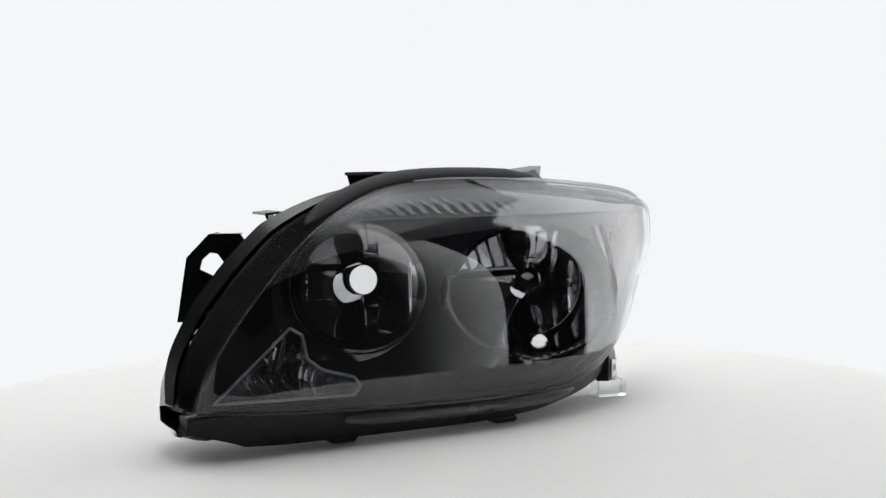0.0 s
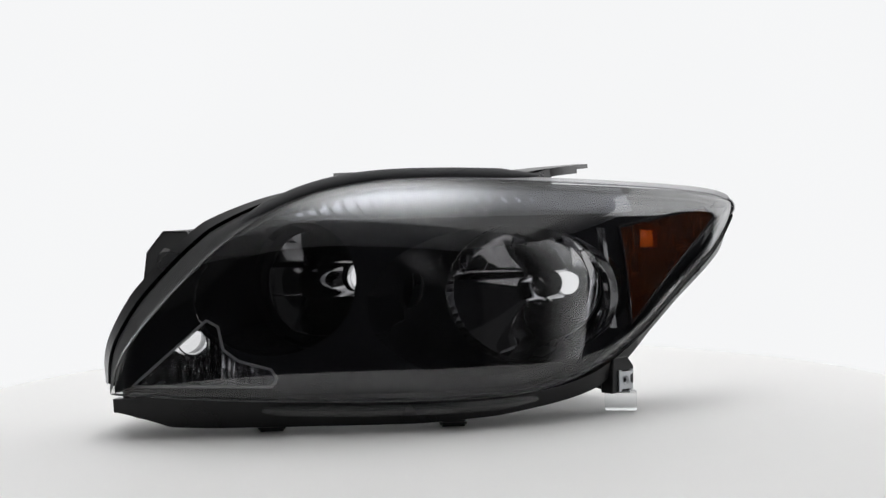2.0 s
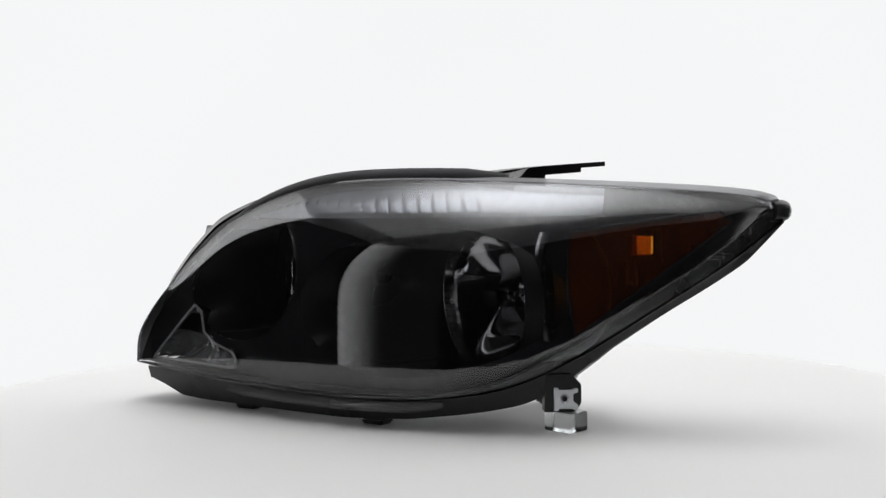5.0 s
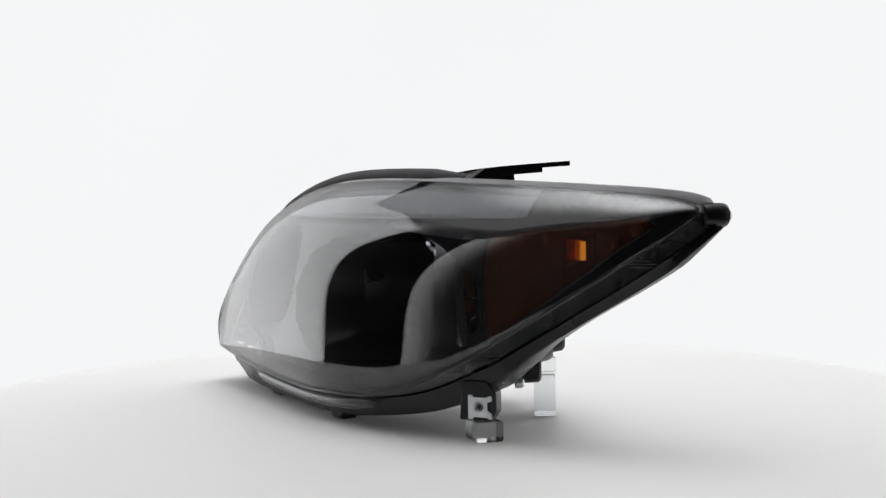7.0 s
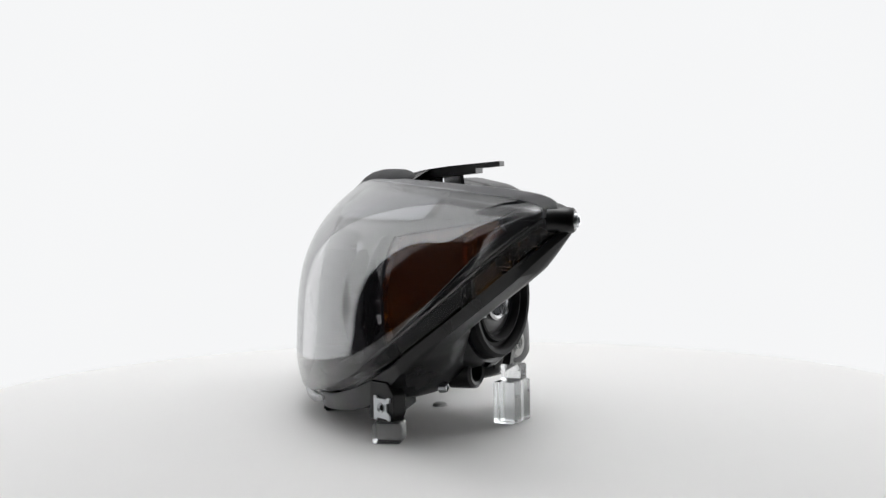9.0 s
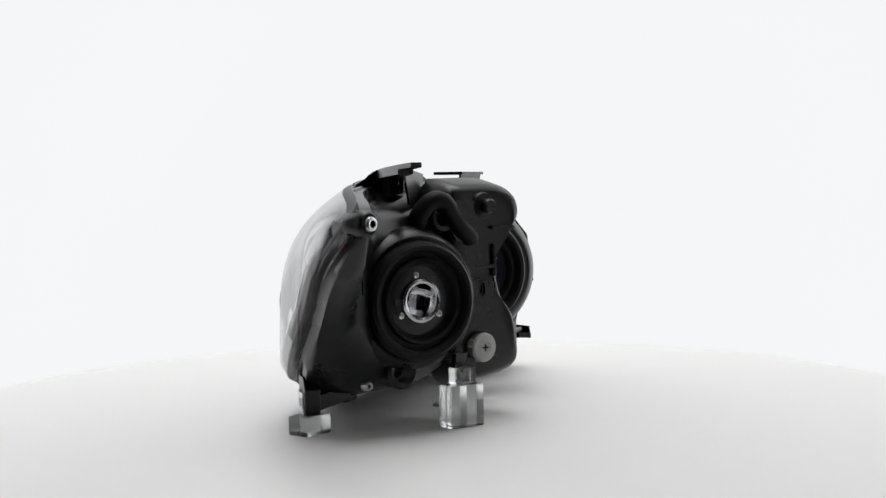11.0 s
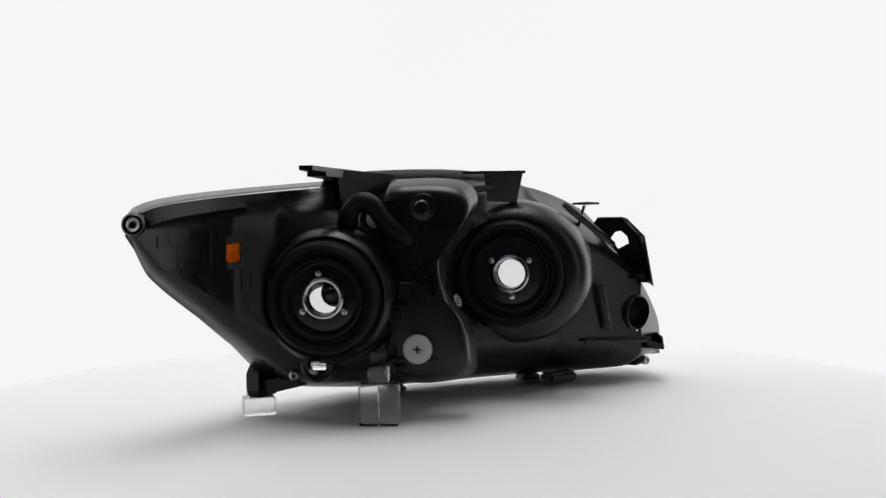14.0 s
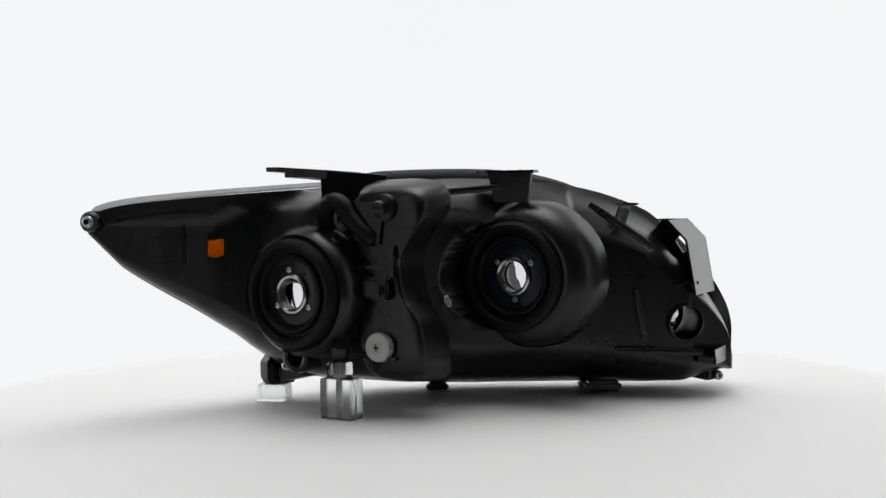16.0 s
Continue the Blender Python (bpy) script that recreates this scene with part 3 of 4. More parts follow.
def make_cup(lamp, centre, hole, r, name, facets, squash, shield=False):
    """Faceted smoked reflector bowl, open at its back for the bulb."""
    depth = (hole - centre).dot(A)
    c = centre
    rng = random.Random(facets)
    seg, rings, wide = 264, 46, (.0165 if shield else .030)
    tilt = [rng.uniform(-.16, .16) for _ in range(40)]
    nod = [[rng.uniform(-.22, .22) for _ in range(40)] for _ in range(40)]
    tall = .050
    pts = np.zeros((seg, rings, 3))
    for j in range(rings):
        rad = .0150 + (r - .0150) * (1 - j / (rings - 1))
        for i in range(seg):
            w = 2 * math.pi * i / seg
            x, z = rad * math.cos(w), rad * squash * math.sin(w)
            # upright columns, each a shallow convex flute with a lean of its own
            k = math.floor(x / wide + .5)
            f = x / wide + .5 - k - .5
            # shallow dish on the far side of the neck, open paraboloid on the other
            dish = .30 * (r - rad) + (depth * .96 - .30 * (r - .0150)) * max(0, (.0178 - rad) / .0028)
            open_side = min(1, max(0, (math.cos(w) + .5) / .6))
            open_side = open_side * open_side * (3 - 2 * open_side)
            deep = dish + (depth * .96 * (1 - (rad * rad - .0150 ** 2) / (r * r - .0150 ** 2)) - dish) * open_side
            fade = min(1, (r - rad) / .006, (rad - .0150) / .004)
            m = math.floor(z / tall + .5 + .37 * (k % 3))
            g = z / tall + .37 * (k % 3) - m
            flat = g * tall * nod[k + 20][m + 20] * .5 + f * wide * tilt[k + 20]
            if shield and x < -.004:
                # smooth lower wall, a level step, and slanted flutes above it
                q = (x + .35 * z) / .013
                slant = (q - math.floor(q)) * .0048 if z > .020 else 0.0
                relief = slant + .0045 * min(1, max(0, (z - .011) / .006))
            elif shield:
                relief = f * f * .0060 + flat
            else:
                relief = f * f * .0040 + flat * .9 + (.0040 * min(1, max(0, (z - .014) / .005)) if x < .006 else 0.0)
            relief *= fade
            pts[i, j] = c + (hole - A * depth - c) * (j / (rings - 1)) + A * (deep + relief) + SIDEWAYS * x + Vector((0, 0, z))
    def clear_of_lens(p, gap):
        """Moves a point back along the bowl's axis where the lens comes too near."""
        return p + A * max(0.0, (face_y(p[0], min(max(p[2], .03), .215)) + gap - p[1]) / A.y)
    for i in range(seg):
        for j in range(rings):
            pts[i, j] = clear_of_lens(Vector(pts[i, j]), .018)
    bm = bmesh.new()
    add_grid(bm, pts, close_u=True)
    if shield:
        cut = [f for f in bm.faces if off_axis(f.calc_center_median(), SOCKET) < .0095]
        bmesh.ops.delete(bm, geom=cut, context="FACES")
    else:
        # the outer wall of this bowl is black, only its bottom is metallised
        outer = [f for f in bm.faces if off_axis(f.calc_center_median(), c, squash) > .0520]
        black = bmesh.new()
        add_grid(black, pts[:, :int(rings * .17) + 1], close_u=True)
        bmesh.ops.delete(bm, geom=outer, context="FACES")
    # the second bowl's chrome is darkened for the dark room it mirrors
    cup = part(name, clean(bm), M_SMOKE if shield else M_SMOKE_SHADED, lamp, "smoked chrome reflector bowl with upright flutes", sharp=20)
    if not shield:
        for v in black.verts:
            v.co -= A * .0008
        part("bowl_skirt", black, M_GLOSS, cup, "gloss black outer wall of the bowl")
    bm = bmesh.new()
    band = [(r * .985, .004), (r * 1.0, -.001), (r * 1.025, -.009), (r * 1.035, -.0095)]
    revolve(bm, c, A, band, 112, flute=-.012 if shield else 0.0, flutes=56 if shield else 0, squash=squash)
    for v in bm.verts:
        v.co = clear_of_lens(v.co, .014)
    part("reflector_rim", bm, M_RING if shield else M_GLOSS, cup, "scalloped polished rim" if shield else "gloss black rim", sharp=10)
    if shield:
        # bulb shield on its stalk
        c = Vector((.1040, -.0050, .1180))
        bm = bmesh.new()
        revolve(bm, c, A, [(.0001, .004), (.0080, .003), (.0100, -.001), (.0122, -.003), (.0132, -.001), (.0130, .016), (.0115, .016), (.0112, .006), (.0001, .008)], 36)
        part("bulb_shield", bm, M_SMOKE, cup, "dark round bulb shield")
        bm = bmesh.new()
        tube(bm, np.array([list(c + A * k * .05 + Vector((0, 0, -.012 - k * .020))) for k in np.linspace(0, 1, 8)]), .0016, .0016, 8)
        part("shield_stalk", bm, M_SMOKE, cup)
    return cup


HOLES = ((CUP_1, .0845, .79), (CUP_2, .0612, .96))
CORNER = [(-.2805, .0455), (-.2150, .1020), (-.2050, .0960), (-.2010, .0760), (-.1880, .0660), (-.1600, .0580), (-.1545, .0500), (-.1600, .0425)]


def inside(p, poly):
    x, z = p
    hit = False
    for i in range(len(poly)):
        (x0, z0), (x1, z1) = poly[i - 1], poly[i]
        if (z0 > z) != (z1 > z) and x < (x1 - x0) * (z - z0) / (z1 - z0) + x0:
            hit = not hit
    return hit


AMBER = [(.1700, .1740), (.2780, .1900), (.2900, .1800), (.1790, .0820)]
STRIP_Z = .1885
WALL_GLINT_X = .1500


def strip_v():
    """Height at which the strip's lower edge crosses each station of the lens."""
    out = []
    for i in range(N):
        z = FACE[i, :, 2]
        out.append(float(np.interp(STRIP_Z, z, np.linspace(0, 1, 61))) if z[-1] > STRIP_Z + .004 else 0.985)
    out = np.array(out)
    out = np.where(SS > .70, np.maximum(out, .0), out)
    return np.clip(out, .3, .985)


def make_bezel(lamp):
    vs = strip_v()
    rows = []
    for v in np.linspace(0.03, 1, 90):
        vv = v * vs
        g = face_at(vv)
        ins = np.interp(SS, [0, .08, .5, .9, 1], [.004, .013, .020, .012, .003])
        rows.append(g - ins[:, None] * OUT)
    pts = np.stack(rows, 1)
    fine = np.stack([np.stack([np.interp(np.linspace(0, N - 1, 420), np.arange(N), pts[:, j, k]) for k in range(3)], 1) for j in range(pts.shape[1])], 1)

    def keep(c):
        if any(off_axis(c, h, q) < r for h, r, q in HOLES):
            return False
        return not inside((c.x, c.z), CORNER) and not inside((c.x, c.z), AMBER)
    bm = bmesh.new()
    add_grid(bm, fine[6:-4], keep)
    clean(bm)
    # pull the cut edges onto the true outline of each opening
    for v in bm.verts:
        if any(len(e.link_faces) == 1 for e in v.link_edges):
            for h, r, q in HOLES:
                d = off_axis(v.co, h, q)
                if abs(d - r) < .004:
                    rel = v.co - h
                    along = A * rel.dot(A)
                    v.co = h + along + (rel - along) * (r / d)
    bez = part("bezel", bm, M_GLOSS, lamp, "gloss black inner bezel", sharp=60)
    # tunnels from the bezel down to the bowls
    for h, r, q in HOLES:
        bm = bmesh.new()
        seg, pts = 96, np.zeros((96, 7, 3))
        for i in range(seg):
            w = 2 * math.pi * i / seg
            base = h + SIDEWAYS * (r * math.cos(w)) + Vector((0, 0, r * q * math.sin(w)))
            s = 0.0
            while s < .16:
                p = base - A * s
                if p.y < face_y(p.x, min(max(p.z, .03), .215)) + .019:
                    break
                s += .004
            for j in range(7):
                pts[i, j] = base + A * .018 - A * ((s + .018) * j / 6)
        add_grid(bm, pts, close_u=True)
        part("bezel_tunnel", bm, M_GLOSS, bez)
    # floor between lens and bezel, closes the gap below
    bm = bmesh.new()
    add_grid(bm, np.stack([LOW[4:-3] + np.array([0, .006, .002]), fine[np.linspace(6, 415, N - 7).astype(int), 0] + np.array([0, .002, 0])], 1))
    part("bezel_sill", bm, M_GLOSS, bez)
    return vs


def make_wall_glint(lamp):
    """Narrow chrome upright added between round bowl and amber reflector, for the bright reflection on the bowl's right
    wall.
    """
    bm = bmesh.new()
    zs = np.linspace(.0800, .1740, 26)
    pts = np.zeros((len(zs), 5, 3))
    for i, z in enumerate(zs):
        x = WALL_GLINT_X + .008 * ((.174 - z) / .094) ** 2
        y = face_y(x, z)
        for j, (a, b) in enumerate(((-.0048, .0235), (-.0038, .0165), (0, .0152), (.0038, .0165), (.0048, .0235))):
            pts[i, j] = (x + a, y + b + (.0012 if z < .118 else 0), z)
    add_grid(bm, pts)
    part("wall_glint", bm, M_RING, lamp, "narrow chrome strip in place of the bowl wall's reflection", sharp=25)


def make_strip(lamp, vs):
    """Ribbed silver strip under the top of the lens, ledge below it, and the smooth end towards the tip."""
    lo, hi = int(N * .22), int(N * .70)
    rise = np.interp(np.arange(N) / N, [.70, .80, .90], [0, .35, .97])
    low = vs + (.985 - vs) * rise
    u = np.linspace(lo, hi, 560)
    w = np.linspace(0, 1, 26)
    pts = np.zeros((len(u), len(w), 3))
    sheet = np.stack([face_at(low + (0.985 - low) * ww) for ww in w], 1)
    for i, uu in enumerate(u):
        k, q = int(min(uu, N - 2)), uu - int(min(uu, N - 2))
        out = OUT[k] * (1 - q) + OUT[k + 1] * q
        for j, ww in enumerate(w):
            g = sheet[k, j] * (1 - q) + sheet[k + 1, j] * q
            # slanted scallops, strong in the lower two thirds
            ph = (i / len(u)) * 35 + ww * 1.3
            f = ph - math.floor(ph)
            s = (1 - f) * min(1, f / .18)
            amp = .0042 * min(1, max(0, (.62 - ww) * 4)) * min(1, ww / .10) * min(1, i / 40) * min(1, max(0, .90 - i / len(u)) * 4)
            pts[i, j] = g - (.015 - amp * s ** .7 - .004 * ww) * out
    bm = bmesh.new()
    add_grid(bm, pts)
    strip = part("ribbed_strip", bm, M_SATIN, lamp, "silver strip with slanted scalloped ribs", sharp=50)
    bm = bmesh.new()
    tube(bm, pts[::8, 0] - np.array([0, .001, .0005]), .0018, .0009, 8)
    part("strip_lip", bm, M_SATIN, strip)
    # smooth ends
    for a, b, nm in ((6, lo, "strip_end"), (int(N * .69), N - 4, "upper_bezel")):
        if b - a < 3:
            continue
        rows = []
        for v in np.linspace(0, 1, 14):
            vv = vs + (.985 - vs) * v
            rows.append(face_at(vv) - ((.012 if nm == "strip_end" else .018) * np.minimum(1, (1 - SS) * 12) + .001)[:, None] * OUT)
        bm = bmesh.new()
        add_grid(bm, np.stack(rows, 1)[a:b + 1])
        part(nm, clean(bm), M_SATIN if nm == "strip_end" else M_GLOSS, lamp)


def patch(poly, inset, nu=40, nv=24):
    """A four-cornered sheet that follows the lens face from inside."""
    pts = np.zeros((nu, nv, 3))
    (a, b, c, d) = [np.array(p) for p in poly]
    for i in range(nu):
        for j in range(nv):
            s, t = i / (nu - 1), j / (nv - 1)
            q = (a * (1 - s) + b * s) * (1 - t) + (d * (1 - s) + c * s) * t
            pts[i, j] = (q[0], face_y(q[0], q[1]) + inset, q[1])
    return pts


def make_amber(lamp):
    pts = patch(AMBER, .017)
    deep = AMBER_HOLE + Vector((0, -.009, 0))          # set back in its opening
    bm = bmesh.new()
    add_grid(bm, pts)
    am = part("side_reflector", bm, M_AMBER, lamp, "dark amber side marker reflector")
    rim = np.concatenate([pts[:, 0], pts[-1, 1:], pts[::-1, -1][1:], pts[0, ::-1][1:]])
    bm = bmesh.new()
    tube(bm, rim, .0016, .0016, 8)
    part("reflector_frame", bm, M_GLOSS, am)
    # honeycomb window: a plate with raised cells
    bm = bmesh.new()
    slab(bm, [deep + Vector((x, -.0012, z)) for x, z in ((-.0088, -.0095), (.0088, -.0095), (.0088, .0095), (-.0088, .0095))], (0, .0010, 0))
    window = part("reflex_window", bm, M_ORANGE, am, "bright orange honeycomb window")
    for i in range(7):
        for j in range(7):
            p = deep + Vector(((i - 3) * .0026, .0002, (j - 3) * .0027 + (i % 2) * .00135))
            if abs(p.z - deep.z) < .0092:
                bm = bmesh.new()
                revolve(bm, p, (0, 1, 0), [(.0001, .0016), (.0009, .0013), (.00142, 0)], 6)
                part("honeycomb_cell", bm, M_ORANGE, window, smooth=False)


def make_corner(lamp):
    """Triangular chrome corner lamp: a deep bowl of upright flutes that runs out into a shallow toothed tail."""
    c = CORNER_FRONT
    corners = [Vector(p) for p in CORNER]
    rng = random.Random(5)
    lean = [(rng.uniform(-.6, .6), rng.uniform(-.7, .7)) for _ in range(80)]
    xs, zs = np.linspace(-.281, -.154, 190), np.linspace(.0425, .1025, 64)
    pts = np.zeros((len(xs), len(zs), 3))
    rim = []
    for i in range(len(CORNER)):
        rim += [corners[i].lerp(corners[(i + 1) % len(corners)], k / 8) for k in range(8)]
    depth_at = [face_y(p.x, p.y) for p in rim]
    for i, x in enumerate(xs):
        wide = .0058 if x < -.204 else .0050
        k = math.floor((x + .29) / wide)
        f = (x + .29) / wide - k - .5
        for j, z in enumerate(zs):
            q = Vector((x, z))
            near = min(range(len(rim)), key=lambda n: (rim[n] - q).length)
            d = (rim[near] - q).length if inside((x, z), CORNER) else 0.0
            full = .046 if x < -.204 else .016
            deep = full * (1 - math.exp(-d / (.011 if x < -.204 else .008)))
            fade = min(1, d / .003)
            nod = lean[k][1] * (z - .065 - .012 * ((k * 7) % 3 - 1)) * .35
            relief = (.0090 * f * f + f * wide * lean[k][0] + nod) * fade
            pts[i, j] = (x, depth_at[near] + .0115 + deep + relief, z)
    bm = bmesh.new()
    add_grid(bm, pts, lambda p: inside((p.x, p.z), CORNER) and math.hypot(p.x - c.x, p.z - c.z) > .0140)
    cup = part("corner_reflector", clean(bm), M_SILVER, lamp, "triangular chrome corner reflector", sharp=14)
    edge = [Vector((p.x, y + .0105, p.y)) for p, y in zip(rim, depth_at)]
    bm = bmesh.new()
    tube(bm, np.array([list(e) for e in edge + edge[:2]]), .0013, .0013, 8)
    part("reflector_rim", bm, M_FROST, cup)
    bm = bmesh.new()
    back = (CORNER_BACK - c).normalized()
    revolve(bm, c, back, [(.0158, -.006), (.0146, -.007), (.0140, -.004), (.0140, .012)], 40)
    part("bulb_collar", bm, M_SILVER, cup, "bright collar round the open bulb hole")


def make_foam(lamp):
    k0, k1 = int(np.argmin(abs(TOPE[:, 0] + .192))), int(np.argmin(abs(TOPE[:, 0] - .100)))
    bm = bmesh.new()
    path = spline(TOPE[k0:k1 + 1:3], 70)
    tube(bm, path, .0120, .0090, 18, (0, .0170, .0025), taper=9)
    part("foam_seal", bm, M_FOAM, lamp, "dark grey foam sealing strip")


def plate_points(p0, h, pts):
    return [Vector(p0) + Vector(h) * a + Vector((0, 0, b)) for a, b in pts]


def make_brackets(lamp):
    # mounting ear with a square hole
    n, h = Vector((.504, .864, 0)), Vector((-.864, .504, 0))
    p0 = (-.2552, -.0545, .1534)
    shape = [(.031, -.048), (.022, .006), (.003, .0255), (-.023, .0255), (-.034, .010), (-.030, -.046)]
    hole = [(.011, -.004), (.009, .004), (.002, .010), (-.004, .009), (-.009, .002), (-.001, -.010)]
    bm = bmesh.new()
    slab(bm, plate_points(p0, h, shape), n * .003, plate_points(p0, h, hole))
    ear = part("mounting_ear", bm, M_CASE, lamp, "black mounting ear with a square hole", smooth=False)
    for a, b in ((0, 1), (1, 2), (2, 3)):
        q = plate_points(p0, h, [shape[a], shape[b]])
        bm = bmesh.new()
        inner = [Vector(p) + (Vector(p0) - Vector(p)).normalized() * .0025 for p in q]
        slab(bm, [q[0], q[1], inner[1], inner[0]], n * (.060 if a < 2 else .02))
        part("ear_flange", bm, M_CASE, ear, smooth=False)
    bm = bmesh.new()
    slab(bm, [Vector(p) for p in ((-.262, -.080, .110), (-.272, -.046, .111), (-.256, .004, .1155), (-.242, .004, .1155), (-.225, -.02, .110))], (0, 0, .003))
    part("ear_shelf", bm, M_CASE, ear, smooth=False)
    # hook on the sloping top
    bm = bmesh.new()
    slab(bm, [Vector(p) for p in ((-.200, -.040, .1930), (-.200, -.012, .1940), (-.184, -.008, .1950), (-.182, -.036, .1940))], (0, 0, .002))
    slab(bm, [Vector(p) for p in ((-.196, -.030, .193), (-.182, -.012, .193), (-.175, -.012, .172), (-.190, -.034, .172))], (.0016, -.002, 0))
    part("hook", bm, M_CASE, lamp, smooth=False)
    # flat tab on top
    bm = bmesh.new()
    slab(bm, [Vector(p) for p in ((-.100, .001, .2275), (-.094, .013, .2275), (-.048, .008, .2275), (-.040, -.020, .2275), (-.085, -.028, .2275))], (0, 0, .0028))
    slab(bm, [Vector(p) for p in ((-.092, .011, .2275), (-.050, .006, .2275), (-.056, .002, .200), (-.088, .005, .198))], (-.002, -.003, 0))
    part("top_tab", bm, M_CASE, lamp, smooth=False)
    # long arm reaching up and back over the tip
    bm = bmesh.new()
    top = spline(np.array([[.050, -.030, .2215], [.078, -.020, .2285], [.108, .000, .2322], [.135, .024, .2345], [.1565, .047, .2362]]), 16)
    wide = np.interp(np.linspace(0, 1, 16), [0, .4, .7, 1], [.030, .032, .020, .012])
    d = np.array([-.62, .30, 0]) / np.linalg.norm([-.62, .30])
    for share, drop in ((16, 0), (13, .0041)):
        g = np.stack([top - d * wide[:, None] * .35, top + d * wide[:, None] * .65,
                      top + d * wide[:, None] * .65 - np.array([0, 0, .0042]), top - d * wide[:, None] * .35 - np.array([0, 0, .0042])], 1)
        g = np.concatenate([g, g[:, :1]], 1)[:share] - np.array([0, 0, drop])
        vs = add_grid(bm, g)
        bm.faces.new(vs[0][:-1])
        bm.faces.new(vs[-1][:-1])
    arm = part("bracket_arm", clean(bm), M_CASE, lamp, "long black mounting arm", sharp=30)
    bm = bmesh.new()
    slab(bm, [Vector(p) for p in ((.046, .004, .2275), (.110, .014, .2332), (.108, .018, .1990), (.052, .008, .1970))], (.002, .003, 0))
    slab(bm, [Vector(p) for p in ((.058, -.045, .2180), (.108, -.036, .2160), (.110, -.012, .2310), (.062, -.024, .2270))], (-.001, .003, 0))
    part("bracket_web", bm, M_CASE, arm, smooth=False)
    for k in range(5):
        p = Vector((.050 + k * .013, -.013 + k * .0012, .2055))
        bm = bmesh.new()
        slab(bm, [p, p + Vector((.0016, 0, 0)), p + Vector((.0016, 0, .021)), p + Vector((0, 0, .021))], (.004, .008, 0))
        part("bracket_rib", bm, M_CASE, arm, smooth=False)
    bm = bmesh.new()
    slab(bm, [Vector(p) for p in ((.048, -.010, .2050), (.112, .000, .2060), (.112, .006, .2060), (.048, -.002, .2050))], (0, 0, .002))
    part("bracket_rib", bm, M_CASE, arm, smooth=False)
    # foot with the spring nut
    bm = bmesh.new()
    front = Vector((.62, -.785, 0)).normalized()
    along = Vector((.785, .62, 0)).normalized()
    c = Vector((.1690, -.0600, .0290))
    prof = [(-.016, -.0116), (.012, -.0116), (.017, -.004), (.017, .012), (.008, .022), (-.014, .022)]
    slab(bm, [c + along * a + Vector((0, 0, b)) for a, b in prof], -front * .014)
    slab(bm, [c - front * .010 + along * -.012 + Vector((0, 0, -.0105)), c - front * .010 + along * .006 + Vector((0, 0, -.0105)),
              c - front * .045 + along * -.006 + Vector((0, 0, -.002)), c - front * .045 - along * .024 + Vector((0, 0, -.002))], (0, 0, .014))
    bmesh.ops.bevel(bm, geom=list(bm.edges), offset=.0008, segments=1, affect="EDGES")
    foot = part("mounting_foot", bm, M_CASE, lamp, "black angular mounting foot", smooth=False)
    bm = bmesh.new()
    cc = c + front * .0004 + along * .001
    outer = [(-.0085, -.0105), (-.005, -.0105), (-.004, -.0085), (.009, -.0090), (.010, -.0105), (.0125, -.0100), (.0125, -.0055), (.0085, -.0040), (.0085, .0040),
             (.0125, .0055), (.0125, .0090), (.010, .0095), (.009, .0080), (-.004, .0080), (-.005, .0100), (-.0085, .0100)]
    ring = [(0.001 + .0042 * math.cos(-math.pi * 3 / 4 - .25 + 2 * math.pi * i / 16), .0042 * math.sin(-math.pi * 3 / 4 - .25 + 2 * math.pi * i / 16)) for i in range(16)]
    slab(bm, [cc + along * a + Vector((0, 0, b)) for a, b in outer], front * .0014, [cc + along * a + Vector((0, 0, b)) for a, b in ring])
    part("spring_nut", bm, M_ZINC, foot, "bright zinc spring nut", smooth=False)
    bm = bmesh.new()
    revolve(bm, cc + along * .001, front, [(.0024, .0005), (.0042, .0022), (.0044, .0012)], 18)
    part("nut_collar", bm, M_ZINC, foot)
    # stubs under the front edge
    for x, y in ((-.161, -.102), (.001, -.1087)):
        bm = bmesh.new()
        box(bm, (x, y + .004, .0030), (.024, .018, .0058), (1, 0, 0), .0018)
        box(bm, (x, y + .006, .0125), (.016, .012, .0150), (1, 0, 0), .0015)
        stub = part("rest_stub", bm, M_CASE, lamp)
        bm = bmesh.new()
        revolve(bm, (x + .002, y + .002, .018), (0, -1, .25), [(.0001, .010), (.003, .010), (.0045, .008), (.0050, 0)], 14)
        part("stub_pin", bm, M_CASE, stub)
    # pale tube along the lower lip, laid where the lip's highlight runs
    bm = bmesh.new()
    k = slice(int(np.argmax(LOW_X > -.17)), int(np.argmax(LOW_X > .08)))
    tube(bm, spline(LOW[k][::5] + np.array([0, .0075, -.0090]), 50), .0040, .0050, 10, taper=5)
    part("lip_flange_highlight", bm, M_RIM_LOW, lamp, "clear flange under the lens, pale for the lip's highlight")
    bm = bmesh.new()
    box(bm, (-.1667, -.0436, .0095), (.036, .022, .011), (1, .1, 0), .003)
    part("rear_foot", bm, M_CASE, lamp)
    # block at the low inner corner
    bm = bmesh.new()
    slab(bm, [Vector(p) for p in ((-.288, -.080, .014), (-.279, -.090, .012), (-.262, -.080, .011), (-.275, -.050, .011), (-.290, -.056, .012))], (0, 0, .022))
    bmesh.ops.bevel(bm, geom=list(bm.edges), offset=.003, segments=2, affect="EDGES")
    part("corner_block", bm, M_CASE, lamp)
    bm = bmesh.new()
    slab(bm, [Vector(p) for p in ((-.290, -.068, .034), (-.294, -.040, .034), (-.2735, .0015, .0355), (-.258, -.008, .037), (-.268, -.060, .034))], (0, 0, .006))
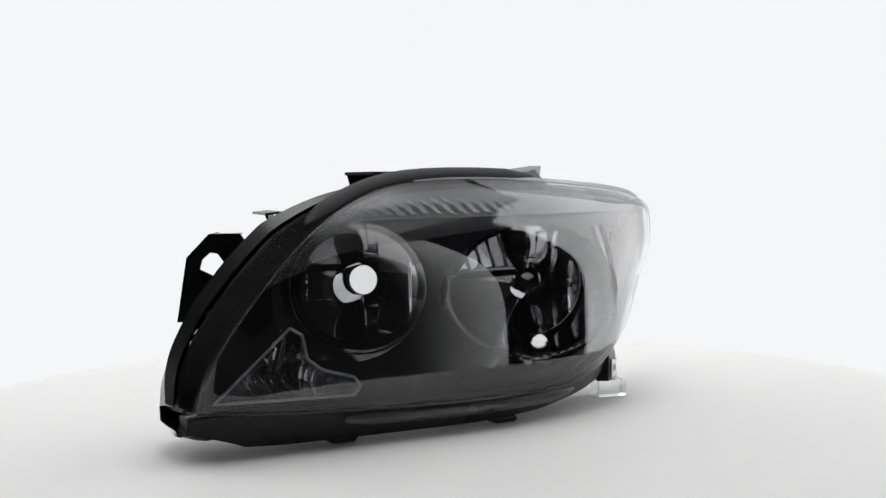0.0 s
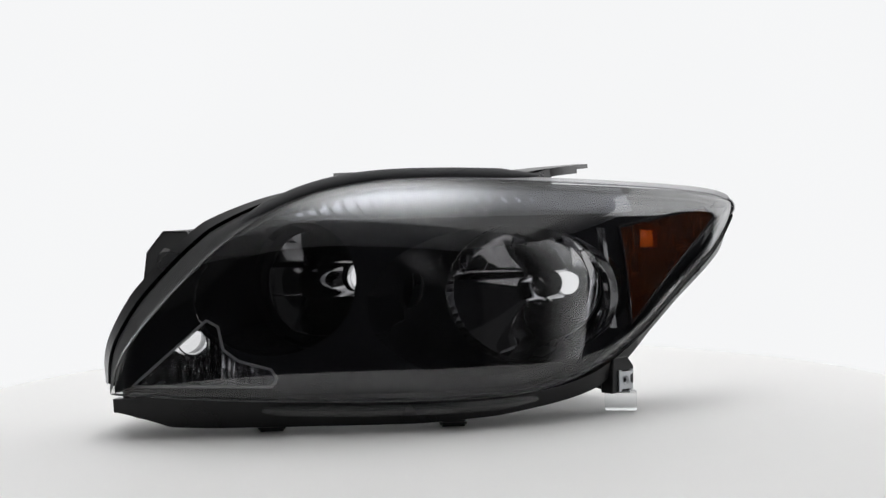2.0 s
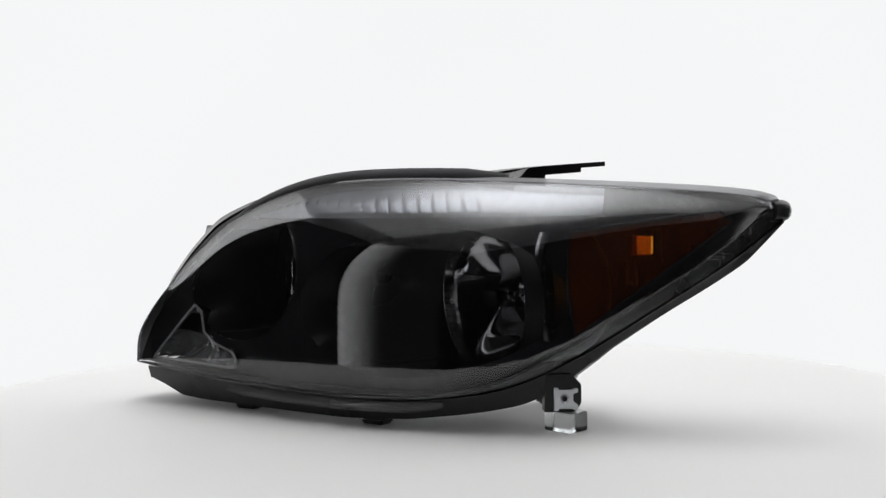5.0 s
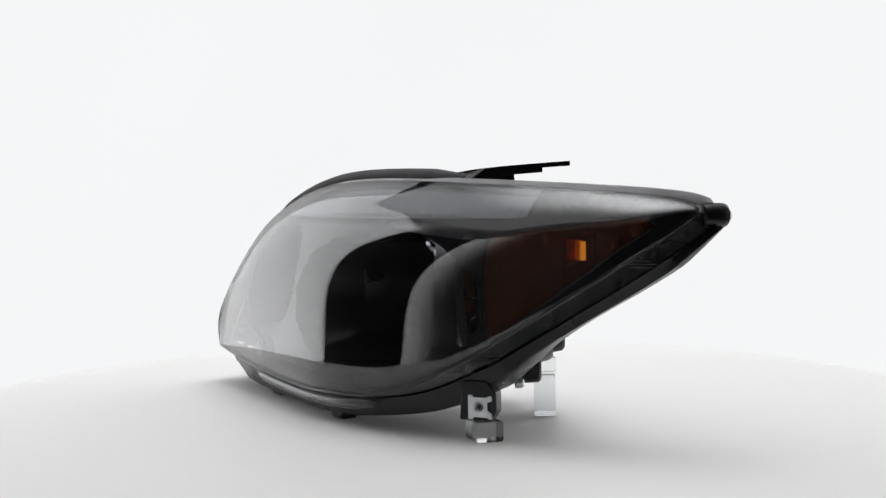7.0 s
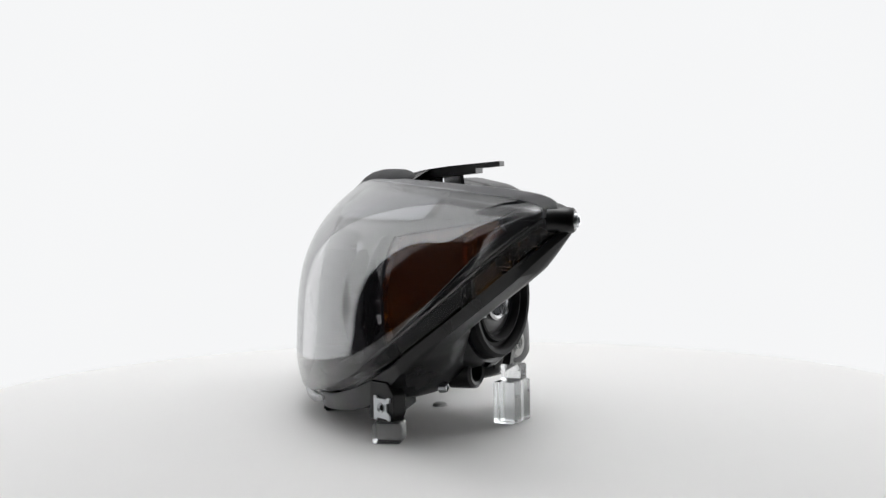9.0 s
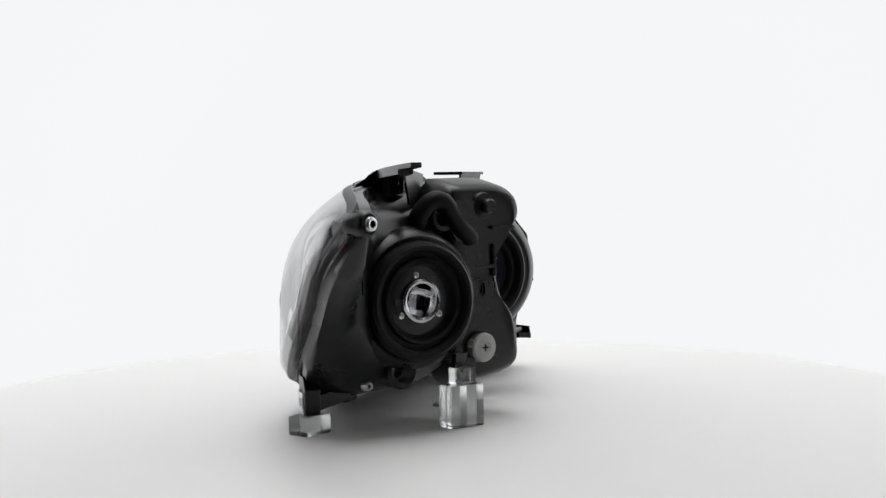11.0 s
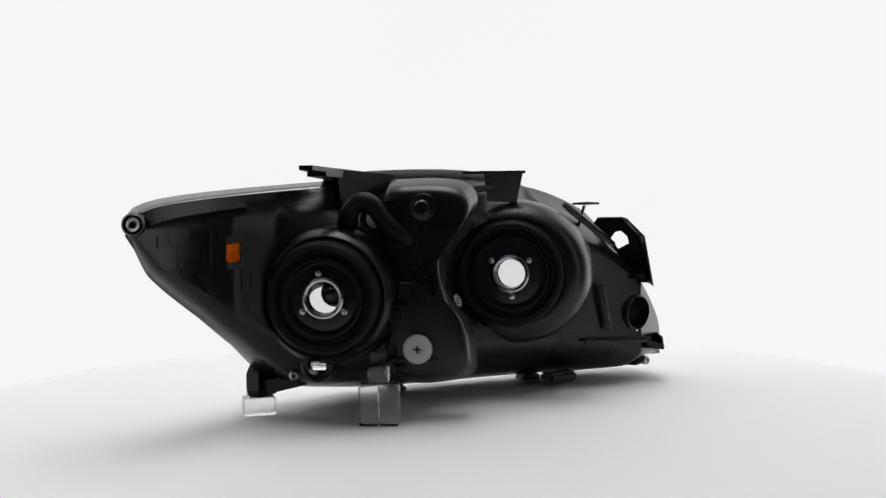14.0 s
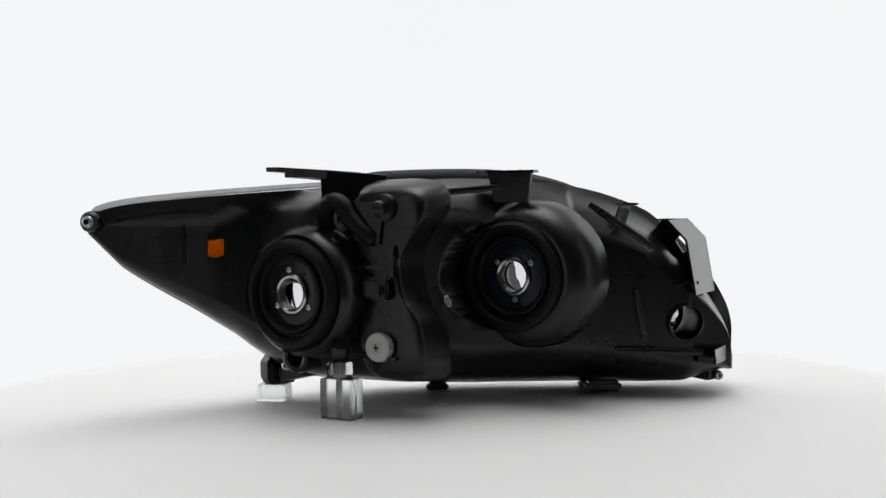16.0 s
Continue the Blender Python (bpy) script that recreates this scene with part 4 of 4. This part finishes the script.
    slab(bm, [Vector(p) for p in ((-.2945, -.040, .034), (-.2735, .0015, .0355), (-.2728, .0000, .0495), (-.2935, -.038, .0500))], (.002, 0, 0))
    part("corner_tab", bm, M_CASE, lamp, smooth=False)
    # post behind the tip, carries the end bolt
    bm = bmesh.new()
    revolve(bm, (.3178, .0815, .1888), (.35, .93, 0), [(.0001, .002), (.0078, .002), (.0092, .0005), (.0098, -.003), (.0100, -.012), (.0090, -.018), (.0001, -.020)], 28)
    part("tip_post", bm, M_CASE, lamp)
    for c, ax, r in (((.3178, .0822, .1888), (.35, .93, 0), .0060), ((-.2885, -.0535, .0165), (-.2, .98, 0), .0050), ((.0177, -.0100, .2149), (.3, .95, .1), .0055),
                     ((.1503, -.0054, .0420), (.4, .9, 0), .0048)):
        bm = bmesh.new()
        ctr = Vector(c)
        revolve(bm, ctr, ax, [(r * .45, .004), (r * .62, .0043), (r * .85, .0035), (r, .001), (r, -.003), (r * .45, .0008)], 22)
        bolt = part("bolt", bm, M_ZINC, lamp, "bright zinc flange bolt")
        # dark disc coloured as the shade inside the bolt
        bm = bmesh.new()
        revolve(bm, ctr, ax, [(.0001, .0012), (r * .44, .0012), (r * .46, -.001)], 12)
        part("bolt_recess_shade", bm, M_INK_SHADE, bolt)
    bm = bmesh.new()
    revolve(bm, (.0177, -.0140, .2149), (.3, .95, .1), [(.0075, .002), (.0085, -.004), (.010, -.03)], 22)
    part("screw_boss", bm, M_CASE, lamp)


def make_knob(lamp):
    ax = Vector((.55, .83, 0)).normalized()
    c = Vector((.0597, .0715, .0672))
    side = Vector((0, 0, 1)).cross(ax).normalized()
    bm = bmesh.new()
    seg = 60
    pts = np.zeros((seg, 6, 3))
    for i in range(seg):
        w = 2 * math.pi * i / seg
        tooth = 1.0 if i % 2 else .88
        for j, (r, s) in enumerate(((.0001, 0), (.0060, 0), (.0118, .0), (.0133, -.002), (.0138 * tooth, -.0025), (.0138 * tooth, -.011))):
            pts[i, j] = c + ax * s + side * (r * math.cos(w)) + Vector((0, 0, r * math.sin(w)))
    add_grid(bm, pts, close_u=True)
    knob = part("adjuster_wheel", bm, M_GREY, lamp, "grey toothed aim adjuster wheel", sharp=25)
    bm = bmesh.new()
    revolve(bm, c, ax, [(.0062, .0002), (.0066, .0012), (.0054, .0012), (.0050, .0002)], 28)
    part("wheel_ring", bm, M_GREY, knob)
    # dark bars on the wheel's face, for the shaded cross slot
    bm = bmesh.new()
    for d in (side, ax.cross(side)):
        e = ax.cross(d)
        p = c + ax * .0003
        slab(bm, [p + d * .0034 + e * .0007, p - d * .0034 + e * .0007, p - d * .0034 - e * .0007, p + d * .0034 - e * .0007], ax * .0004)
    part("cross_slot_shade", bm, M_CASE, knob)
    bm = bmesh.new()
    revolve(bm, c, ax, [(.0040, -.010), (.0045, -.016), (.0100, -.018), (.0110, -.045)], 20)
    part("adjuster_shaft", bm, M_CASE, knob)


def make_back_details(lamp):
    # oval sticker with unreadable print
    n = Vector((.35, .93, 0)).normalized()
    s = Vector((0, 0, 1)).cross(n).normalized()
    c = Vector((-.0088, .0240, .1050))
    bm = bmesh.new()
    rim = [c + s * (.0034 * math.cos(w) - .0016 * math.sin(w)) + Vector((0, 0, .0058 * math.sin(w))) for w in np.linspace(0, 2 * math.pi, 24, endpoint=False)]
    slab(bm, rim, n * .0006)
    st = part("sticker", bm, M_WHITE, lamp, "small oval white inspection sticker")
    bm = bmesh.new()
    for z in (-.0025, 0, .0025):
        slab(bm, [c + n * .0007 + s * a + Vector((0, 0, z + b)) for a, b in ((-.0020, -.0005), (.0020, -.0005), (.0020, .0005), (-.0020, .0005))], n * .0002)
    part("print_bar", bm, M_INK_SHADE, st)
    # open parking-lamp socket below the first bulb
    bm = bmesh.new()
    revolve(bm, SOCKET, A, [(.0090, -.012), (.0092, .004), (.0125, .005), (.0150, .003), (.0155, -.004), (.0160, -.02)], 28)
    part("socket_cup", bm, M_CASE, lamp)
    bm = bmesh.new()
    box(bm, SOCKET + Vector((.002, 0, .0075)), (.010, .006, .003), SIDEWAYS, .001)
    part("socket_contact", bm, M_DARK, lamp)
    # open corner lamp socket
    ax = (CORNER_BACK - CORNER_FRONT).normalized()
    bm = bmesh.new()
    revolve(bm, CORNER_BACK, ax, [(.0225, -.052), (.0165, -.014), (.0160, 0), (.0172, .004), (.0190, .003), (.0195, -.004), (.0205, -.03)], 32)
    part("socket_cup", bm, M_CASE, lamp)
    bm = bmesh.new()
    slab(bm, [Vector((.088, .066, .066)), Vector((.102, .060, .066)), Vector((.100, .058, .053)), Vector((.090, .062, .053))], (-.004, -.006, 0))
    part("rest_lug", bm, M_CASE, lamp, smooth=False)


def headlamp():
    lamp = thing("headlamp", "black car headlamp unit with clear lens and amber reflector", "headlamp")
    make_housing(lamp)
    vs = make_bezel(lamp)
    make_strip(lamp, vs)
    make_wall_glint(lamp)
    make_cup(lamp, CUP_1, BOWL_1, .0815, "reflector", 16, .79, True)
    make_cup(lamp, CUP_2, BOWL_2, .0590, "reflector", 12, .96)
    make_amber(lamp)
    make_corner(lamp)
    make_foam(lamp)
    make_brackets(lamp)
    make_boot(lamp, HOLE_1, False)
    make_boot(lamp, HOLE_2, True)
    make_knob(lamp)
    make_back_details(lamp)
    make_lens(lamp)
    return lamp


def acrylic_block(centre, size, ax, label):
    bm = bmesh.new()
    box(bm, centre, size, ax, .0009)
    ob = part("acrylic_block", bm, M_ACRYLIC, None, smooth=False)
    return tagged(ob, label, "acrylic block", "acrylic support blocks")


def supports():
    ax = (.84, -.545, 0)
    side = Vector((.545, .84, 0))
    c = Vector((.0932, .0605, 0))
    u = Vector(ax).normalized()
    return [acrylic_block((.1685, -.0530, .0088), (.030, .024, .0168), (.95, -.2, 0), "low clear acrylic block under the mounting foot"),
            acrylic_block(c - u * .0092 + Vector((0, 0, .0192)), (.0175, .020, .0376), ax, "upright clear acrylic block on the turntable"),
            acrylic_block(c + u * .0092 + Vector((0, 0, .0192)), (.0175, .020, .0376), ax, "upright clear acrylic block on the turntable"),
            acrylic_block(c + side * .002 + Vector((0, 0, .0458)), (.0180, .018, .0148), ax, "small clear acrylic block on top of two others")]


studio()
TURNING = [turntable(), headlamp()] + supports()


def motions():
    rows = [(k * .5, pose(0, 0, 0, 0, 0, TURN_START + TURN_RATE * k * .5)) for k in range(33)]
    for ob in TURNING:
        walk(ob, rows)


motions()
